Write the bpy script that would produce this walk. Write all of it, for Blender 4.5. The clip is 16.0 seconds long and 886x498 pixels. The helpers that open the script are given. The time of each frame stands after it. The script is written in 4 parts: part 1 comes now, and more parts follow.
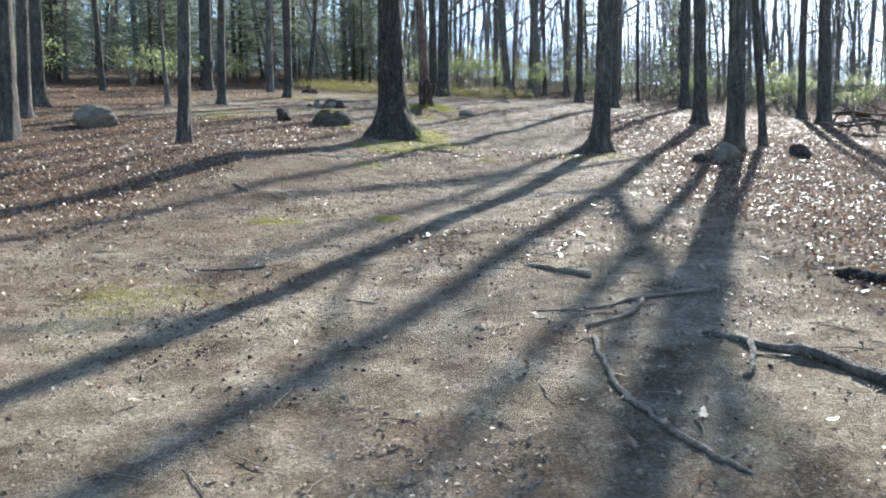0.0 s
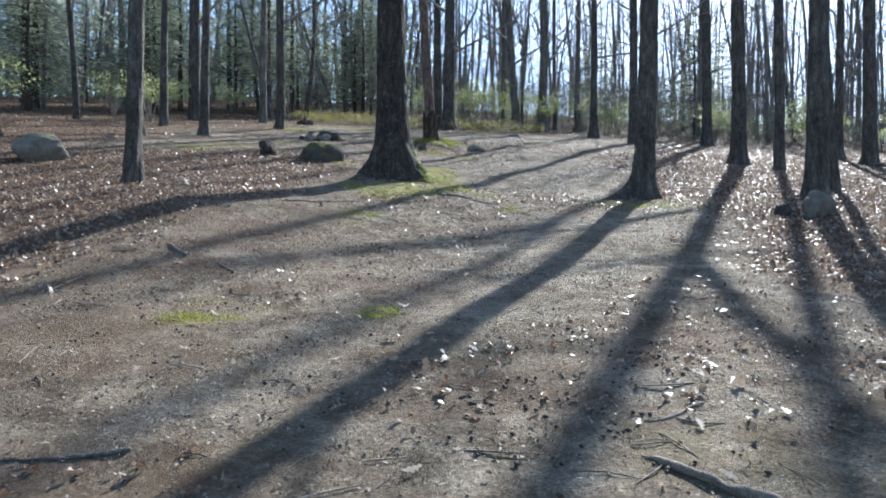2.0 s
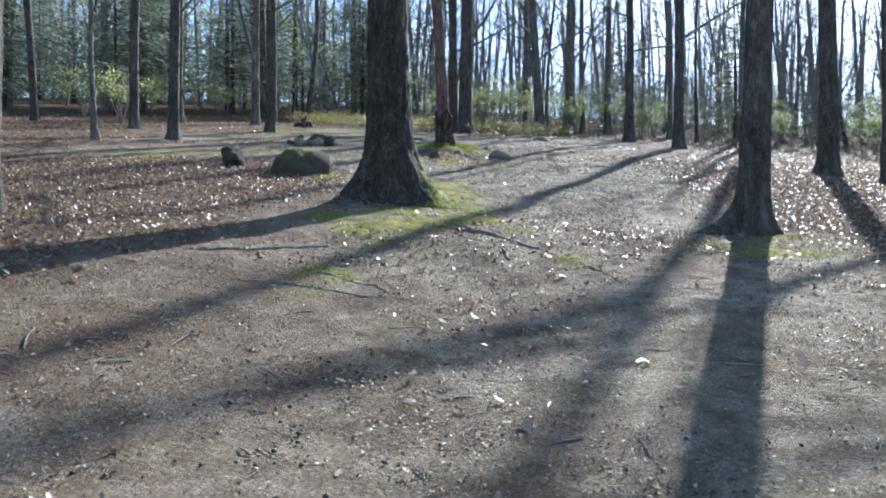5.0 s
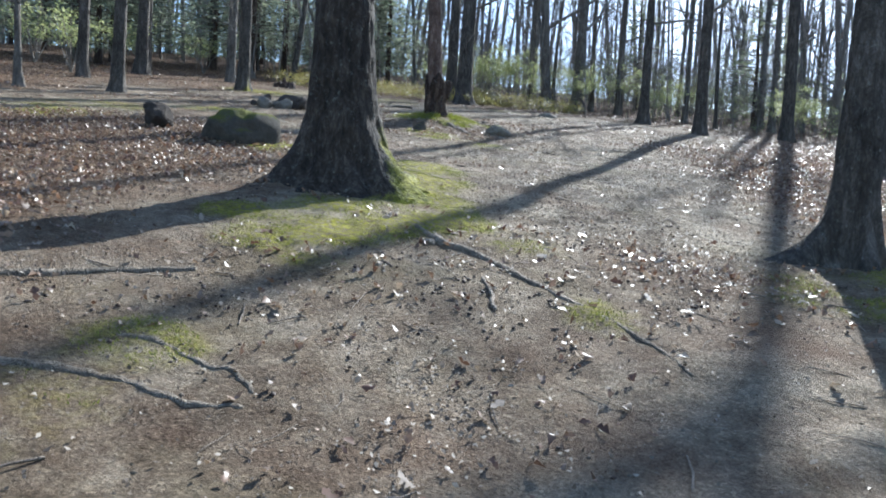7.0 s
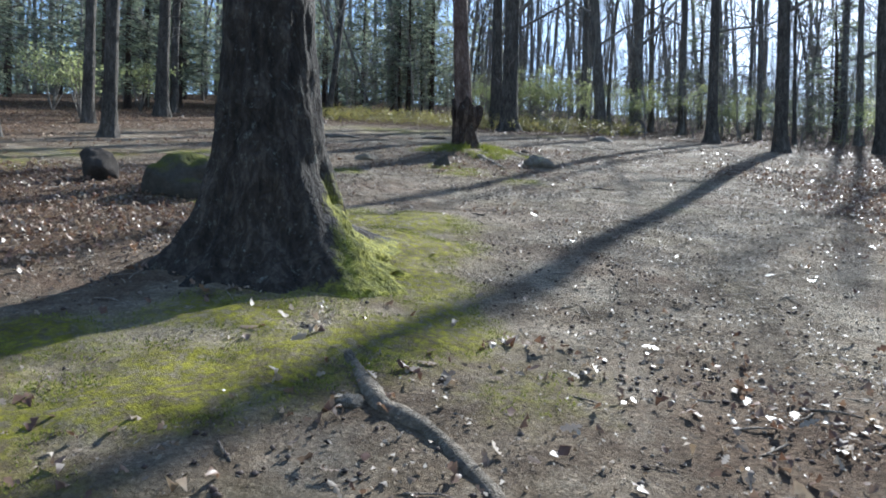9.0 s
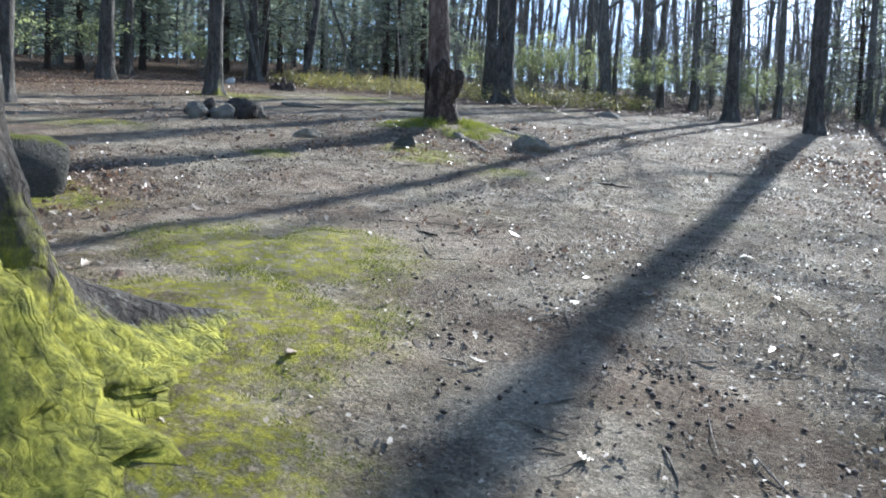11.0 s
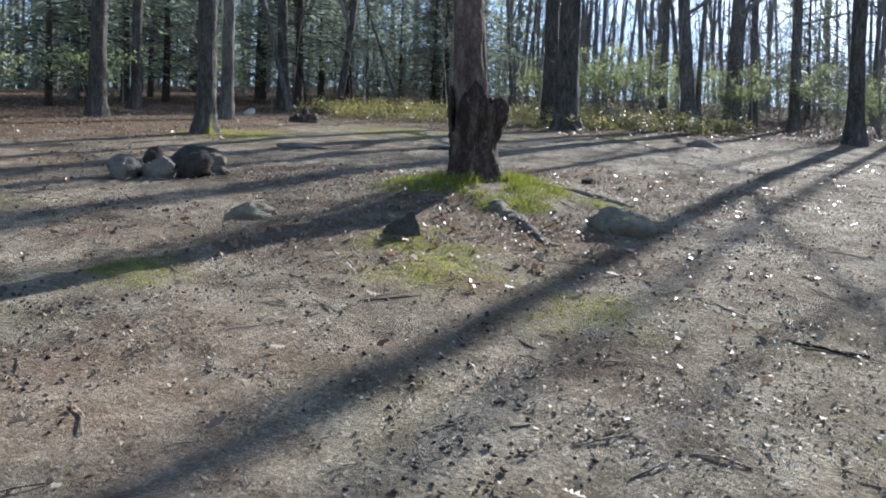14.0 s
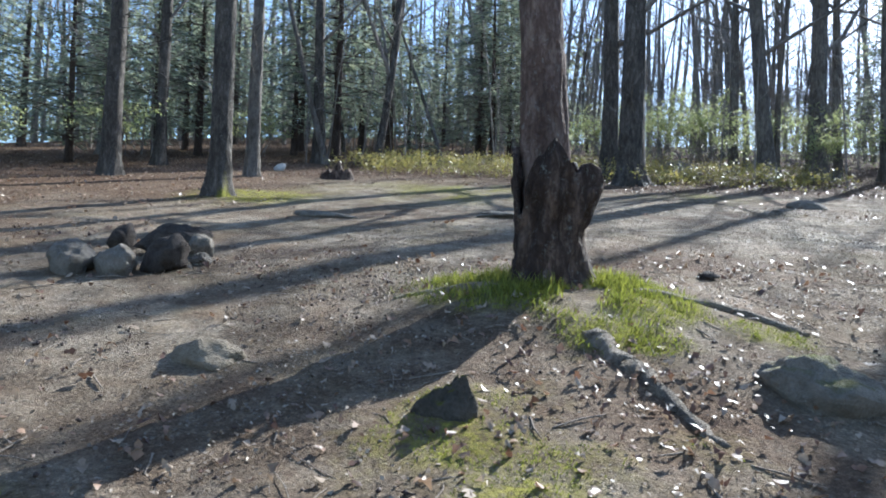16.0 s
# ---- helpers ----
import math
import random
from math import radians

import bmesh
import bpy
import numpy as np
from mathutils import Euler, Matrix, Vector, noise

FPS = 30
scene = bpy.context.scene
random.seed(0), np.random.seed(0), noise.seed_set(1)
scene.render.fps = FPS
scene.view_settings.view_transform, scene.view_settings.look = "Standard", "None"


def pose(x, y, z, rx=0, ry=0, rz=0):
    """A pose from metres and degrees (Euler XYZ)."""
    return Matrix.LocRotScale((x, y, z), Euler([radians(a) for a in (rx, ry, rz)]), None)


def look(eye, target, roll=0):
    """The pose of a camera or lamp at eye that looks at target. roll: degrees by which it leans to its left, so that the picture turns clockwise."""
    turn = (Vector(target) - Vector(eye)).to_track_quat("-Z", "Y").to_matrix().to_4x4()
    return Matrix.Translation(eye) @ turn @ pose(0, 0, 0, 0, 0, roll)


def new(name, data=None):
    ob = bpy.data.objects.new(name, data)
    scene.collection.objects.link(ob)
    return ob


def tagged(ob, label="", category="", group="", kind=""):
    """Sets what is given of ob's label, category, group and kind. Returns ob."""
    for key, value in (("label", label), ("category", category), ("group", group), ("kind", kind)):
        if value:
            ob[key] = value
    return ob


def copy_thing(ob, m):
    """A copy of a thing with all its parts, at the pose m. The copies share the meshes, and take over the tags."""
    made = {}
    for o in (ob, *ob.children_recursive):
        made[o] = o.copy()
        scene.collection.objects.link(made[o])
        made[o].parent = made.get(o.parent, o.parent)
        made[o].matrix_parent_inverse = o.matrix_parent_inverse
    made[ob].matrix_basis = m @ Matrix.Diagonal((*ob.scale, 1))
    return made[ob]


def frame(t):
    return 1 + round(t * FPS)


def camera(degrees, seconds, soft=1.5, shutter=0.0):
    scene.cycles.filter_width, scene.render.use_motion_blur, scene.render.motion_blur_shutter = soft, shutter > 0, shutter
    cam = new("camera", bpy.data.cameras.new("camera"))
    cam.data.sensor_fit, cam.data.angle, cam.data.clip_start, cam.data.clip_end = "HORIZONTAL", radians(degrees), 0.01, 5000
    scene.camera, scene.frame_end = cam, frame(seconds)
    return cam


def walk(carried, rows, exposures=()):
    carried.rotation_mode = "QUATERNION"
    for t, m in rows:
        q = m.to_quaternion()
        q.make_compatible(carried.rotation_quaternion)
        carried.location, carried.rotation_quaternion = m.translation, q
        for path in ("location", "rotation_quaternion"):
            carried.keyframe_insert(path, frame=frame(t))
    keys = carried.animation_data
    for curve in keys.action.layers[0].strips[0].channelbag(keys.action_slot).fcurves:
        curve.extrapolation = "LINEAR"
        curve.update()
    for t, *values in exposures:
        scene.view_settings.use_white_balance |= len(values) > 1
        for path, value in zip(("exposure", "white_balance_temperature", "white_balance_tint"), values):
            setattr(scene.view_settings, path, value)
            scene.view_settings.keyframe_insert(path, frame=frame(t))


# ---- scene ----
cam = camera(65.0, 16.0, 1.9)
METRES, EYE, TILT, LEAN, TURN = 23.3, 1.4, 12.68, 4.46, 0.0
ROWS = [
    (0.0, 0.0, 0.0, 0.0, 0.98, -15.67, -3.5),
    (0.5, -0.0005, 0.0328, -0.0016, 1.42, -14.0, -4.45),
    (1.0, -0.0032, 0.0655, -0.0043, 1.27, -13.49, -4.39),
    (1.5, -0.0062, 0.0984, -0.0068, 1.2, -13.14, -4.21),
    (2.0, -0.0092, 0.1323, -0.0097, 1.17, -12.98, -4.14),
    (2.5, -0.0107, 0.165, -0.0119, 1.4, -13.17, -4.11),
    (3.0, -0.0121, 0.1971, -0.0134, 1.74, -13.49, -4.05),
    (3.5, -0.0131, 0.2288, -0.0154, 2.12, -13.61, -4.02),
    (4.0, -0.013, 0.2597, -0.0172, 2.67, -13.45, -3.8),
    (4.5, -0.0134, 0.2902, -0.0187, 2.55, -12.61, -3.74),
    (7.0, -0.0047, 0.4493, -0.0306, 2.82, -15.1, -7.07),
    (7.5, 0.0015, 0.4805, -0.0324, 4.9, -15.31, -6.76),
    (8.0, 0.0063, 0.5107, -0.0332, 6.72, -13.2, -5.82),
    (8.5, 0.0104, 0.541, -0.034, 7.84, -12.71, -4.83),
    (9.0, 0.0139, 0.5716, -0.0349, 7.26, -13.21, -4.0),
    (11.5, 0.0219, 0.7339, -0.0415, 7.8, -15.7, -5.6),
    (12.0, 0.0233, 0.7667, -0.0407, 9.52, -14.28, -6.82),
    (12.5, 0.0219, 0.7963, -0.0395, 10.59, -13.88, -6.48),
    (13.0, 0.019, 0.8269, -0.0389, 11.61, -13.54, -5.93),
    (13.5, 0.0144, 0.8568, -0.0389, 12.12, -13.76, -4.61),
    (14.0, 0.0089, 0.8861, -0.0393, 12.1, -14.34, -3.19),
    (14.5, 0.0019, 0.9131, -0.0384, 12.06, -14.18, -2.91),
    (15.0, -0.0061, 0.9402, -0.0376, 12.77, -13.45, -2.85),
    (15.5, -0.0134, 0.9672, -0.0377, 14.22, -12.15, -2.62),
    (16.0, -0.0202, 0.9909, -0.0374, 15.57, -10.71, -2.57),
]
walk(cam, [(t, pose(0, 0, EYE, TILT, LEAN, TURN) @ pose(METRES * x, METRES * y, METRES * z, 90 + pitch, roll, yaw)) for t, x, y, z, yaw, pitch, roll in ROWS],
     [(0.0, 1.8, 5900, 5), (0.5, 1.7, 5700, 6), (1.0, 1.55, 5750, 6), (2.0, 1.5, 5600, 6), (4.5, 1.6, 5500, 6), (7.0, 1.55, 5600, 6), (8.0, 1.55, 5600, 6), (9.0, 1.3, 5600, 6),
      (11.5, 1.65, 5450, 6), (12.2, 1.4, 5650, 6), (13.0, 1.65, 5550, 6), (14.0, 1.45, 5750, 7), (14.5, 1.65, 5500, 7), (15.5, 1.8, 5400, 7), (16.0, 1.7, 5600, 7)])
# the hillside rises ahead: the ground is drawn up in a grid that lies along the slope, and SLOPE turns it upright
SLOPE = pose(0, 0, EYE, TILT, LEAN, TURN) @ pose(0, 0, -EYE)

# ---- world, sun, exposure ----
SUN_EL, SUN_AZ = radians(34.5), radians(24.4)      # azimuth from +y towards +x
world = bpy.data.worlds.new("sky")
scene.world = world
world.use_nodes = True
wn = world.node_tree.nodes
sky = wn.new("ShaderNodeTexSky")
sky.sky_type = 'NISHITA'
sky.sun_disc = False
sky.sun_elevation, sky.sun_rotation = SUN_EL, SUN_AZ
sky.air_density, sky.dust_density, sky.ozone_density = 1.0, .6, 2.0
world.node_tree.links.new(sky.outputs[0], wn["Background"].inputs[0])
wn["Background"].inputs[1].default_value = 0.1
sun_data = bpy.data.lights.new("sun", 'SUN')
sun_data.energy, sun_data.angle, sun_data.color = 5.0, radians(0.55), (1.0, 0.955, 0.88)
sun = new("sun", sun_data)
sun_way = Vector((math.sin(SUN_AZ) * math.cos(SUN_EL), math.cos(SUN_AZ) * math.cos(SUN_EL), math.sin(SUN_EL)))
sun.matrix_world = look(sun_way * 60, (0, 0, 0))

# ---- noise and ground shape ----


def lattice(ix, iy, seed):
    h = (ix.astype(np.int64) * 374761393 + iy.astype(np.int64) * 668265263 + seed * 1442695041) & 0xFFFFFFFF
    h = ((h ^ (h >> 13)) * 1274126177) & 0xFFFFFFFF
    return ((h ^ (h >> 16)) & 0xFFFF) / 65535.0


def vnoise(x, y, seed=0):
    """Smooth value noise, 0 to 1, of arrays x and y."""
    ix, iy = np.floor(x), np.floor(y)
    fx, fy = x - ix, y - iy
    fx, fy = fx * fx * (3 - 2 * fx), fy * fy * (3 - 2 * fy)
    a, b = lattice(ix, iy, seed), lattice(ix + 1, iy, seed)
    c, d = lattice(ix, iy + 1, seed), lattice(ix + 1, iy + 1, seed)
    return (a * (1 - fx) + b * fx) * (1 - fy) + (c * (1 - fx) + d * fx) * fy


def soft(v, w):
    return w * np.logaddexp(0, v / w)


HUMMOCKS = [(-4.6, 13, 2.5, .304), (3.6, 17.3, 2.2, -.212), (6, 15.5, 2.5, .19), (-9.7, 29.7, 6, -.136),
            (-.9, 28.1, 1.25, .17), (-1.5, 18.2, 1.6, .096), (0.5, 23, 4, -.136), (0, 12, 3, -.158), (.5, 17.7, 1.6, -.11), (-.5, 3.5, 4.5, -.22)]


def ground_z(x, y):
    """Height of the ground at arrays (or numbers) x, y."""
    x, y = np.asarray(x, float), np.asarray(y, float)
    n = np.exp(-np.maximum(y, 0) ** 2 / 196)
    xs = 12 * np.tanh(x / 12)
    z = -.575 - .383 * np.tanh((y - 6) / 5) + .098 * n * xs + .023 * (1 - n) * xs - .248 * np.tanh((y - 38) / 10)
    for a, b, r, h in HUMMOCKS:
        z = z + h * np.exp(-((x - a) ** 2 + (y - b) ** 2) / r ** 2)
    # the hill levels off beyond its brow, and below and beside the clearing
    z = z - .24 * soft(y - 118, 9) + .22 * soft(-4 - y, 4) + .08 * soft(x - 32, 6) - .08 * soft(-30 - x, 6)
    z = z + .035 * (vnoise(x * 1.3, y * 1.3, 3) - .5) + .022 * (vnoise(x * 4, y * 4, 4) - .5)
    return z


def gz(x, y):
    return float(ground_z(x, y))


def on(x, y, rz=0, dz=0.0):
    return Matrix.Translation(SLOPE @ Vector((x, y, gz(x, y)))) @ pose(0, 0, dz, 0, 0, rz)


# patches of moss: x, y, radius, strength
MOSS = [(-.5, 17.0, .75, 1), (-1.1, 16.5, .8, .9), (-1.3, 15.6, .6, .8), (-2.0, 16.3, .35, .7), (-.75, 18.2, .8, 1), (-1.0, 20.2, .9, .9),
        (-.9, 19.1, .9, .9), (-1.54, 13.5, .3, .7), (-1.0, 28.15, .75, 1.0), (-.4, 28.05, .5, .9), (-1.65, 28.1, .5, .8), (-.62, 25.6, .9, .5), (-1.05, 26.1, .35, .7), (-.45, 27.2, .4, .6), (10.4, 27.6, 1.8, .6),
        (-2.1, 8.35, .5, .45), (-.7, 8.4, .18, .8), (-2.3, 4.8, .9, .25), (.88, 14.6, .3, .5), (-2.6, 24.5, .4, .45), (.3, 24.6, .5, .5),
        (3.1, 15.6, .9, .6), (-7.8, 22.5, 1.3, .6), (-7.4, 34.9, 1.4, .9), (-7.5, 24.4, 1.2, .6), (-5.8, 26.0, .9, .6), (-3.4, 21.0, .9, .6),
        (.45, 27.8, .3, .5), (-4.5, 38, 3.0, .5), (-1.7, 12.9, .5, .2), (.4, 16.4, .5, .3), (1.0, 39.5, 1.6, .4), (3.8, 16.3, .6, .6)]


def moss_at(x, y):
    m = np.zeros_like(np.asarray(x, float))
    for a, b, r, s in MOSS:
        m = np.maximum(m, s * np.clip(1.35 - np.hypot(x - a, y - b) / r, 0, 1))
    return np.clip(m * (.05 + 1.75 * vnoise(x * 2.6, y * 2.6, 11)) - .25 * vnoise(x * 11, y * 11, 12), 0, 1)


def step(a, b, v):
    t = np.clip((v - a) / (b - a), 0, 1)
    return t * t * (3 - 2 * t)


def litter_at(x, y):
    """How thickly dead leaves lie, 0 to 1: thick beside the trodden way, thin on it."""
    x, y = np.asarray(x, float), np.asarray(y, float)
    w = 1.2 * (vnoise(x * .6, y * .6, 21) - .5)
    right = step(2.2, 3.4, x + w - .13 * np.clip(y - 5, 0, 12)) * step(33, 24, y + 3 * w)
    right2 = step(4.5, 8, x + w - .25 * np.clip(y - 30, -5, 9) - 1.0)
    left = step(-2.6, -4.3, x + w + .05 * np.clip(10 - y, -20, 10)) * step(5, 9, y) * step(24, 21.5, y - .25 * (x + 6) + w)
    left2 = np.maximum(step(-9.5, -12, x + 2 * w), .9 * step(-6.5, -9, x + 1.5 * w) * step(30, 34, y + 2 * w))
    back = step(38, 42, y + 2.5 * w - .2 * np.abs(x + 1))
    spots = .55 * step(.5, .8, vnoise(x * .55, y * .55, 22)) * step(1, 3, y)
    near = np.exp(-((x - 1.7) ** 2 + (y - 16.2) ** 2) / 1.0)
    heap = np.maximum(.8 * np.exp(-((x + .2) ** 2 + (y - 26.6) ** 2) / .8), .5 * np.exp(-((x + .6) ** 2 / 6 + (y - 26.2) ** 2 / 2.5)) * vnoise(x * 2, y * 2, 41) * 1.6)
    return np.clip(np.maximum.reduce([right, right2, left, left2, back, .5 * spots, .8 * near, heap]), 0, 1)


# ---- materials ----


def ramp(nt, stops):
    r = nt.nodes.new("ShaderNodeValToRGB")
    while len(r.color_ramp.elements) < len(stops):
        r.color_ramp.elements.new(.5)
    for e, (p, c) in zip(r.color_ramp.elements, stops):
        e.position, e.color = p, (*c, 1)
    return r


def noise_node(nt, coord, scale, detail=4, stretch=(1, 1, 1), rough=.6):
    m = nt.nodes.new("ShaderNodeMapping")
    m.inputs["Scale"].default_value = stretch
    n = nt.nodes.new("ShaderNodeTexNoise")
    n.inputs["Scale"].default_value, n.inputs["Detail"].default_value, n.inputs["Roughness"].default_value = scale, detail, rough
    nt.links.new(coord, m.inputs[0])
    nt.links.new(m.outputs[0], n.inputs["Vector"])
    return n.outputs[0]


def mix(nt, fac, a, b, kind='MIX'):
    m = nt.nodes.new("ShaderNodeMix")
    m.data_type, m.blend_type = 'RGBA', kind
    for sock, v in ((m.inputs[0], fac), (m.inputs[6], a), (m.inputs[7], b)):
        if isinstance(v, (int, float)):
            sock.default_value = v
        elif isinstance(v, tuple):
            sock.default_value = (*v, 1)
        else:
            nt.links.new(v, sock)
    return m.outputs[2]


def math_node(nt, op, a, b=None, clamp=False):
    m = nt.nodes.new("ShaderNodeMath")
    m.operation, m.use_clamp = op, clamp
    for sock, v in ((m.inputs[0], a), (m.inputs[1], b)):
        if v is None:
            continue
        if isinstance(v, (int, float)):
            sock.default_value = v
        else:
            nt.links.new(v, sock)
    return m.outputs[0]


def bump(nt, bsdf, height, strength, distance):
    b = nt.nodes.new("ShaderNodeBump")
    b.inputs["Strength"].default_value, b.inputs["Distance"].default_value = strength, distance
    nt.links.new(height, b.inputs["Height"])
    nt.links.new(b.outputs[0], bsdf.inputs["Normal"])


def begin(name, rough=.8, spec=.3):
    m = bpy.data.materials.new(name)
    m.use_nodes = True
    nt = m.node_tree
    bsdf = nt.nodes["Principled BSDF"]
    bsdf.inputs["Roughness"].default_value = rough
    bsdf.inputs["Specular IOR Level"].default_value = spec
    coord = nt.nodes.new("ShaderNodeTexCoord").outputs["Object"]
    return m, nt, bsdf, coord


def attribute(nt, name):
    a = nt.nodes.new("ShaderNodeAttribute")
    a.attribute_name = name
    return a.outputs["Fac"]


def nt_colour(nt, coord, scale):
    n = nt.nodes.new("ShaderNodeTexNoise")
    n.inputs["Scale"].default_value = scale
    nt.links.new(coord, n.inputs["Vector"])
    return n.outputs["Color"]


def ground_material():
    m, nt, bsdf, co = begin("forest_soil", .95, .05)
    big = noise_node(nt, co, .8, 5)
    fine = noise_node(nt, co, 26, 6, rough=.7)
    patchy = noise_node(nt, co, 3.2, 6, rough=.7)
    grit = noise_node(nt, co, 75, 5, rough=.85)
    soil = ramp(nt, [(.36, (.085, .065, .047)), (.49, (.2, .163, .12)), (.6, (.32, .274, .21))])
    nt.links.new(math_node(nt, 'ADD', math_node(nt, 'ADD', math_node(nt, 'MULTIPLY', big, .4), math_node(nt, 'MULTIPLY', patchy, .48)), math_node(nt, 'MULTIPLY', fine, .12)), soil.inputs[0])
    gritc = ramp(nt, [(.36, (.42, .38, .35)), (.5, (1, 1, 1)), (.66, (1.6, 1.55, 1.48))])
    nt.links.new(grit, gritc.inputs[0])
    col = mix(nt, .6, soil.outputs[0], gritc.outputs[0], 'MULTIPLY')
    chips = nt.nodes.new("ShaderNodeTexVoronoi")
    chips.inputs["Scale"].default_value = 62
    warp = mix(nt, .02, co, nt_colour(nt, co, 30), 'ADD')
    nt.links.new(warp, chips.inputs["Vector"])
    tone = nt.nodes.new("ShaderNodeSeparateColor")
    nt.links.new(chips.outputs["Color"], tone.inputs[0])
    chipc = ramp(nt, [(0, (.5, .47, .44)), (.45, (.92, .9, .88)), (.8, (1.15, 1.1, 1.04)), (1, (1.9, 1.8, 1.68))])
    nt.links.new(tone.outputs[0], chipc.inputs[0])
    col = mix(nt, .55, col, chipc.outputs[0], 'MULTIPLY')
    bloom = math_node(nt, 'MULTIPLY', math_node(nt, 'SUBTRACT', noise_node(nt, co, .9, 5, rough=.6), .52, True), 4.0, True)
    col = mix(nt, math_node(nt, 'MULTIPLY', bloom, .35), col, (.16, .14, .06))
    rust = math_node(nt, 'MULTIPLY', math_node(nt, 'SUBTRACT', noise_node(nt, co, .55, 6, (1.0, 1.3, 1), .65), .5, True), 5.0, True)
    col = mix(nt, math_node(nt, 'MULTIPLY', rust, .5), col, mix(nt, .8, (.17, .1, .066), gritc.outputs[0], 'MULTIPLY'))
    mulch = ramp(nt, [(.34, (.03, .018, .012)), (.5, (.1, .06, .038)), (.66, (.22, .145, .09))])
    nt.links.new(noise_node(nt, co, 32, 5, rough=.7), mulch.inputs[0])
    col = mix(nt, math_node(nt, 'MULTIPLY', attribute(nt, "litter"), .85), col, mulch.outputs[0])
    green = ramp(nt, [(.34, (.06, .06, .012)), (.48, (.165, .152, .024)), (.62, (.31, .285, .04))])
    nt.links.new(noise_node(nt, co, 8, 7, rough=.75), green.inputs[0])
    speck = math_node(nt, 'MULTIPLY', math_node(nt, 'SUBTRACT', noise_node(nt, co, 16, 7, rough=.75), .36, True), 5.0, True)
    fac = math_node(nt, 'MULTIPLY', math_node(nt, 'MULTIPLY', attribute(nt, "moss"), 1.5, True), speck, True)
    col = mix(nt, fac, col, green.outputs[0])
    nt.links.new(col, bsdf.inputs["Base Color"])
    h = math_node(nt, 'ADD', math_node(nt, 'MULTIPLY', fine, 1.0), math_node(nt, 'ADD', math_node(nt, 'MULTIPLY', grit, .4), math_node(nt, 'MULTIPLY', tone.outputs[1], .35)))
    bump(nt, bsdf, h, 1.0, .035)
    return m


def bark_material(name, dark, mid, light, lichen=.25, scale=1.0, moss=True, along=.13):
    m, nt, bsdf, co = begin(name, .9, .2)
    rid = noise_node(nt, co, 9 * scale, 8, (1.5, 1.5, max(along, .4)), .75)
    warp = mix(nt, .2, co, nt_colour(nt, co, 7), 'ADD')
    v = nt.nodes.new("ShaderNodeTexVoronoi")
    mp = nt.nodes.new("ShaderNodeMapping")
    mp.inputs["Scale"].default_value = (1.5, 1.5, .42)
    nt.links.new(warp, mp.inputs[0])
    nt.links.new(mp.outputs[0], v.inputs["Vector"])
    v.inputs["Scale"].default_value = 15 * scale
    v.feature = 'DISTANCE_TO_EDGE'
    crack = math_node(nt, 'MULTIPLY', v.outputs["Distance"], 4.0, True)
    r = ramp(nt, [(.3, dark), (.5, mid), (.7, light)])
    nt.links.new(math_node(nt, 'ADD', math_node(nt, 'MULTIPLY', rid, .92), math_node(nt, 'MULTIPLY', crack, .07)), r.inputs[0])
    big = math_node(nt, 'MULTIPLY', math_node(nt, 'SUBTRACT', noise_node(nt, co, 2.2, 4, (1, 1, .5)), .3), 2.4, True)
    tone = mix(nt, big, (.55, .53, .5), (1.2, 1.17, 1.12))
    patch = math_node(nt, 'MULTIPLY', math_node(nt, 'SUBTRACT', noise_node(nt, co, 13, 7, (1, 1, .8), .85), .57, True), 9.0, True)
    col = mix(nt, math_node(nt, 'MULTIPLY', patch, lichen), mix(nt, 1.0, r.outputs[0], tone, 'MULTIPLY'), (.36, .37, .32))
    if moss:
        g = ramp(nt, [(.34, (.06, .062, .01)), (.5, (.18, .17, .024)), (.66, (.35, .32, .042))])
        nt.links.new(noise_node(nt, co, 16, 6, rough=.7), g.inputs[0])
        edge = math_node(nt, 'MULTIPLY', noise_node(nt, co, 6, 7, (1, 1, .5), .8), 2.0)
        fac = math_node(nt, 'MULTIPLY', math_node(nt, 'SUBTRACT', math_node(nt, 'MULTIPLY', attribute(nt, "moss"), 1.8), edge), 3.0, True)
        fac = math_node(nt, 'MULTIPLY', math_node(nt, 'ADD', fac, 0.0, True), math_node(nt, 'GREATER_THAN', attribute(nt, "moss"), .02))
        col = mix(nt, fac, col, g.outputs[0])
    nt.links.new(col, bsdf.inputs["Base Color"])
    h = math_node(nt, 'ADD', rid, math_node(nt, 'MULTIPLY', crack, .25))
    bump(nt, bsdf, h, 1.0, .035)
    return m


def leafy_material(name, colours, through_light=.35, rough=.55, spec=.4):
    m, nt, bsdf, co = begin(name, rough, spec)
    isl = nt.nodes.new("ShaderNodeNewGeometry").outputs["Random Per Island"]
    r = ramp(nt, [(i / max(1, len(colours) - 1), c) for i, c in enumerate(colours)])
    nt.links.new(isl, r.inputs[0])
    col = mix(nt, .5, r.outputs[0], ramp_out(nt, noise_node(nt, co, 40, 3)), 'MULTIPLY')
    nt.links.new(col, bsdf.inputs["Base Color"])
    if through_light:
        tr = nt.nodes.new("ShaderNodeBsdfTranslucent")
        nt.links.new(col, tr.inputs[0])
        ms = nt.nodes.new("ShaderNodeMixShader")
        ms.inputs[0].default_value = through_light
        nt.links.new(bsdf.outputs[0], ms.inputs[1])
        nt.links.new(tr.outputs[0], ms.inputs[2])
        nt.links.new(ms.outputs[0], nt.nodes["Material Output"].inputs[0])
    return m


def ramp_out(nt, fac):
    r = ramp(nt, [(.3, (.55, .55, .55)), (.7, (1.35, 1.35, 1.35))])
    nt.links.new(fac, r.inputs[0])
    return r.outputs[0]


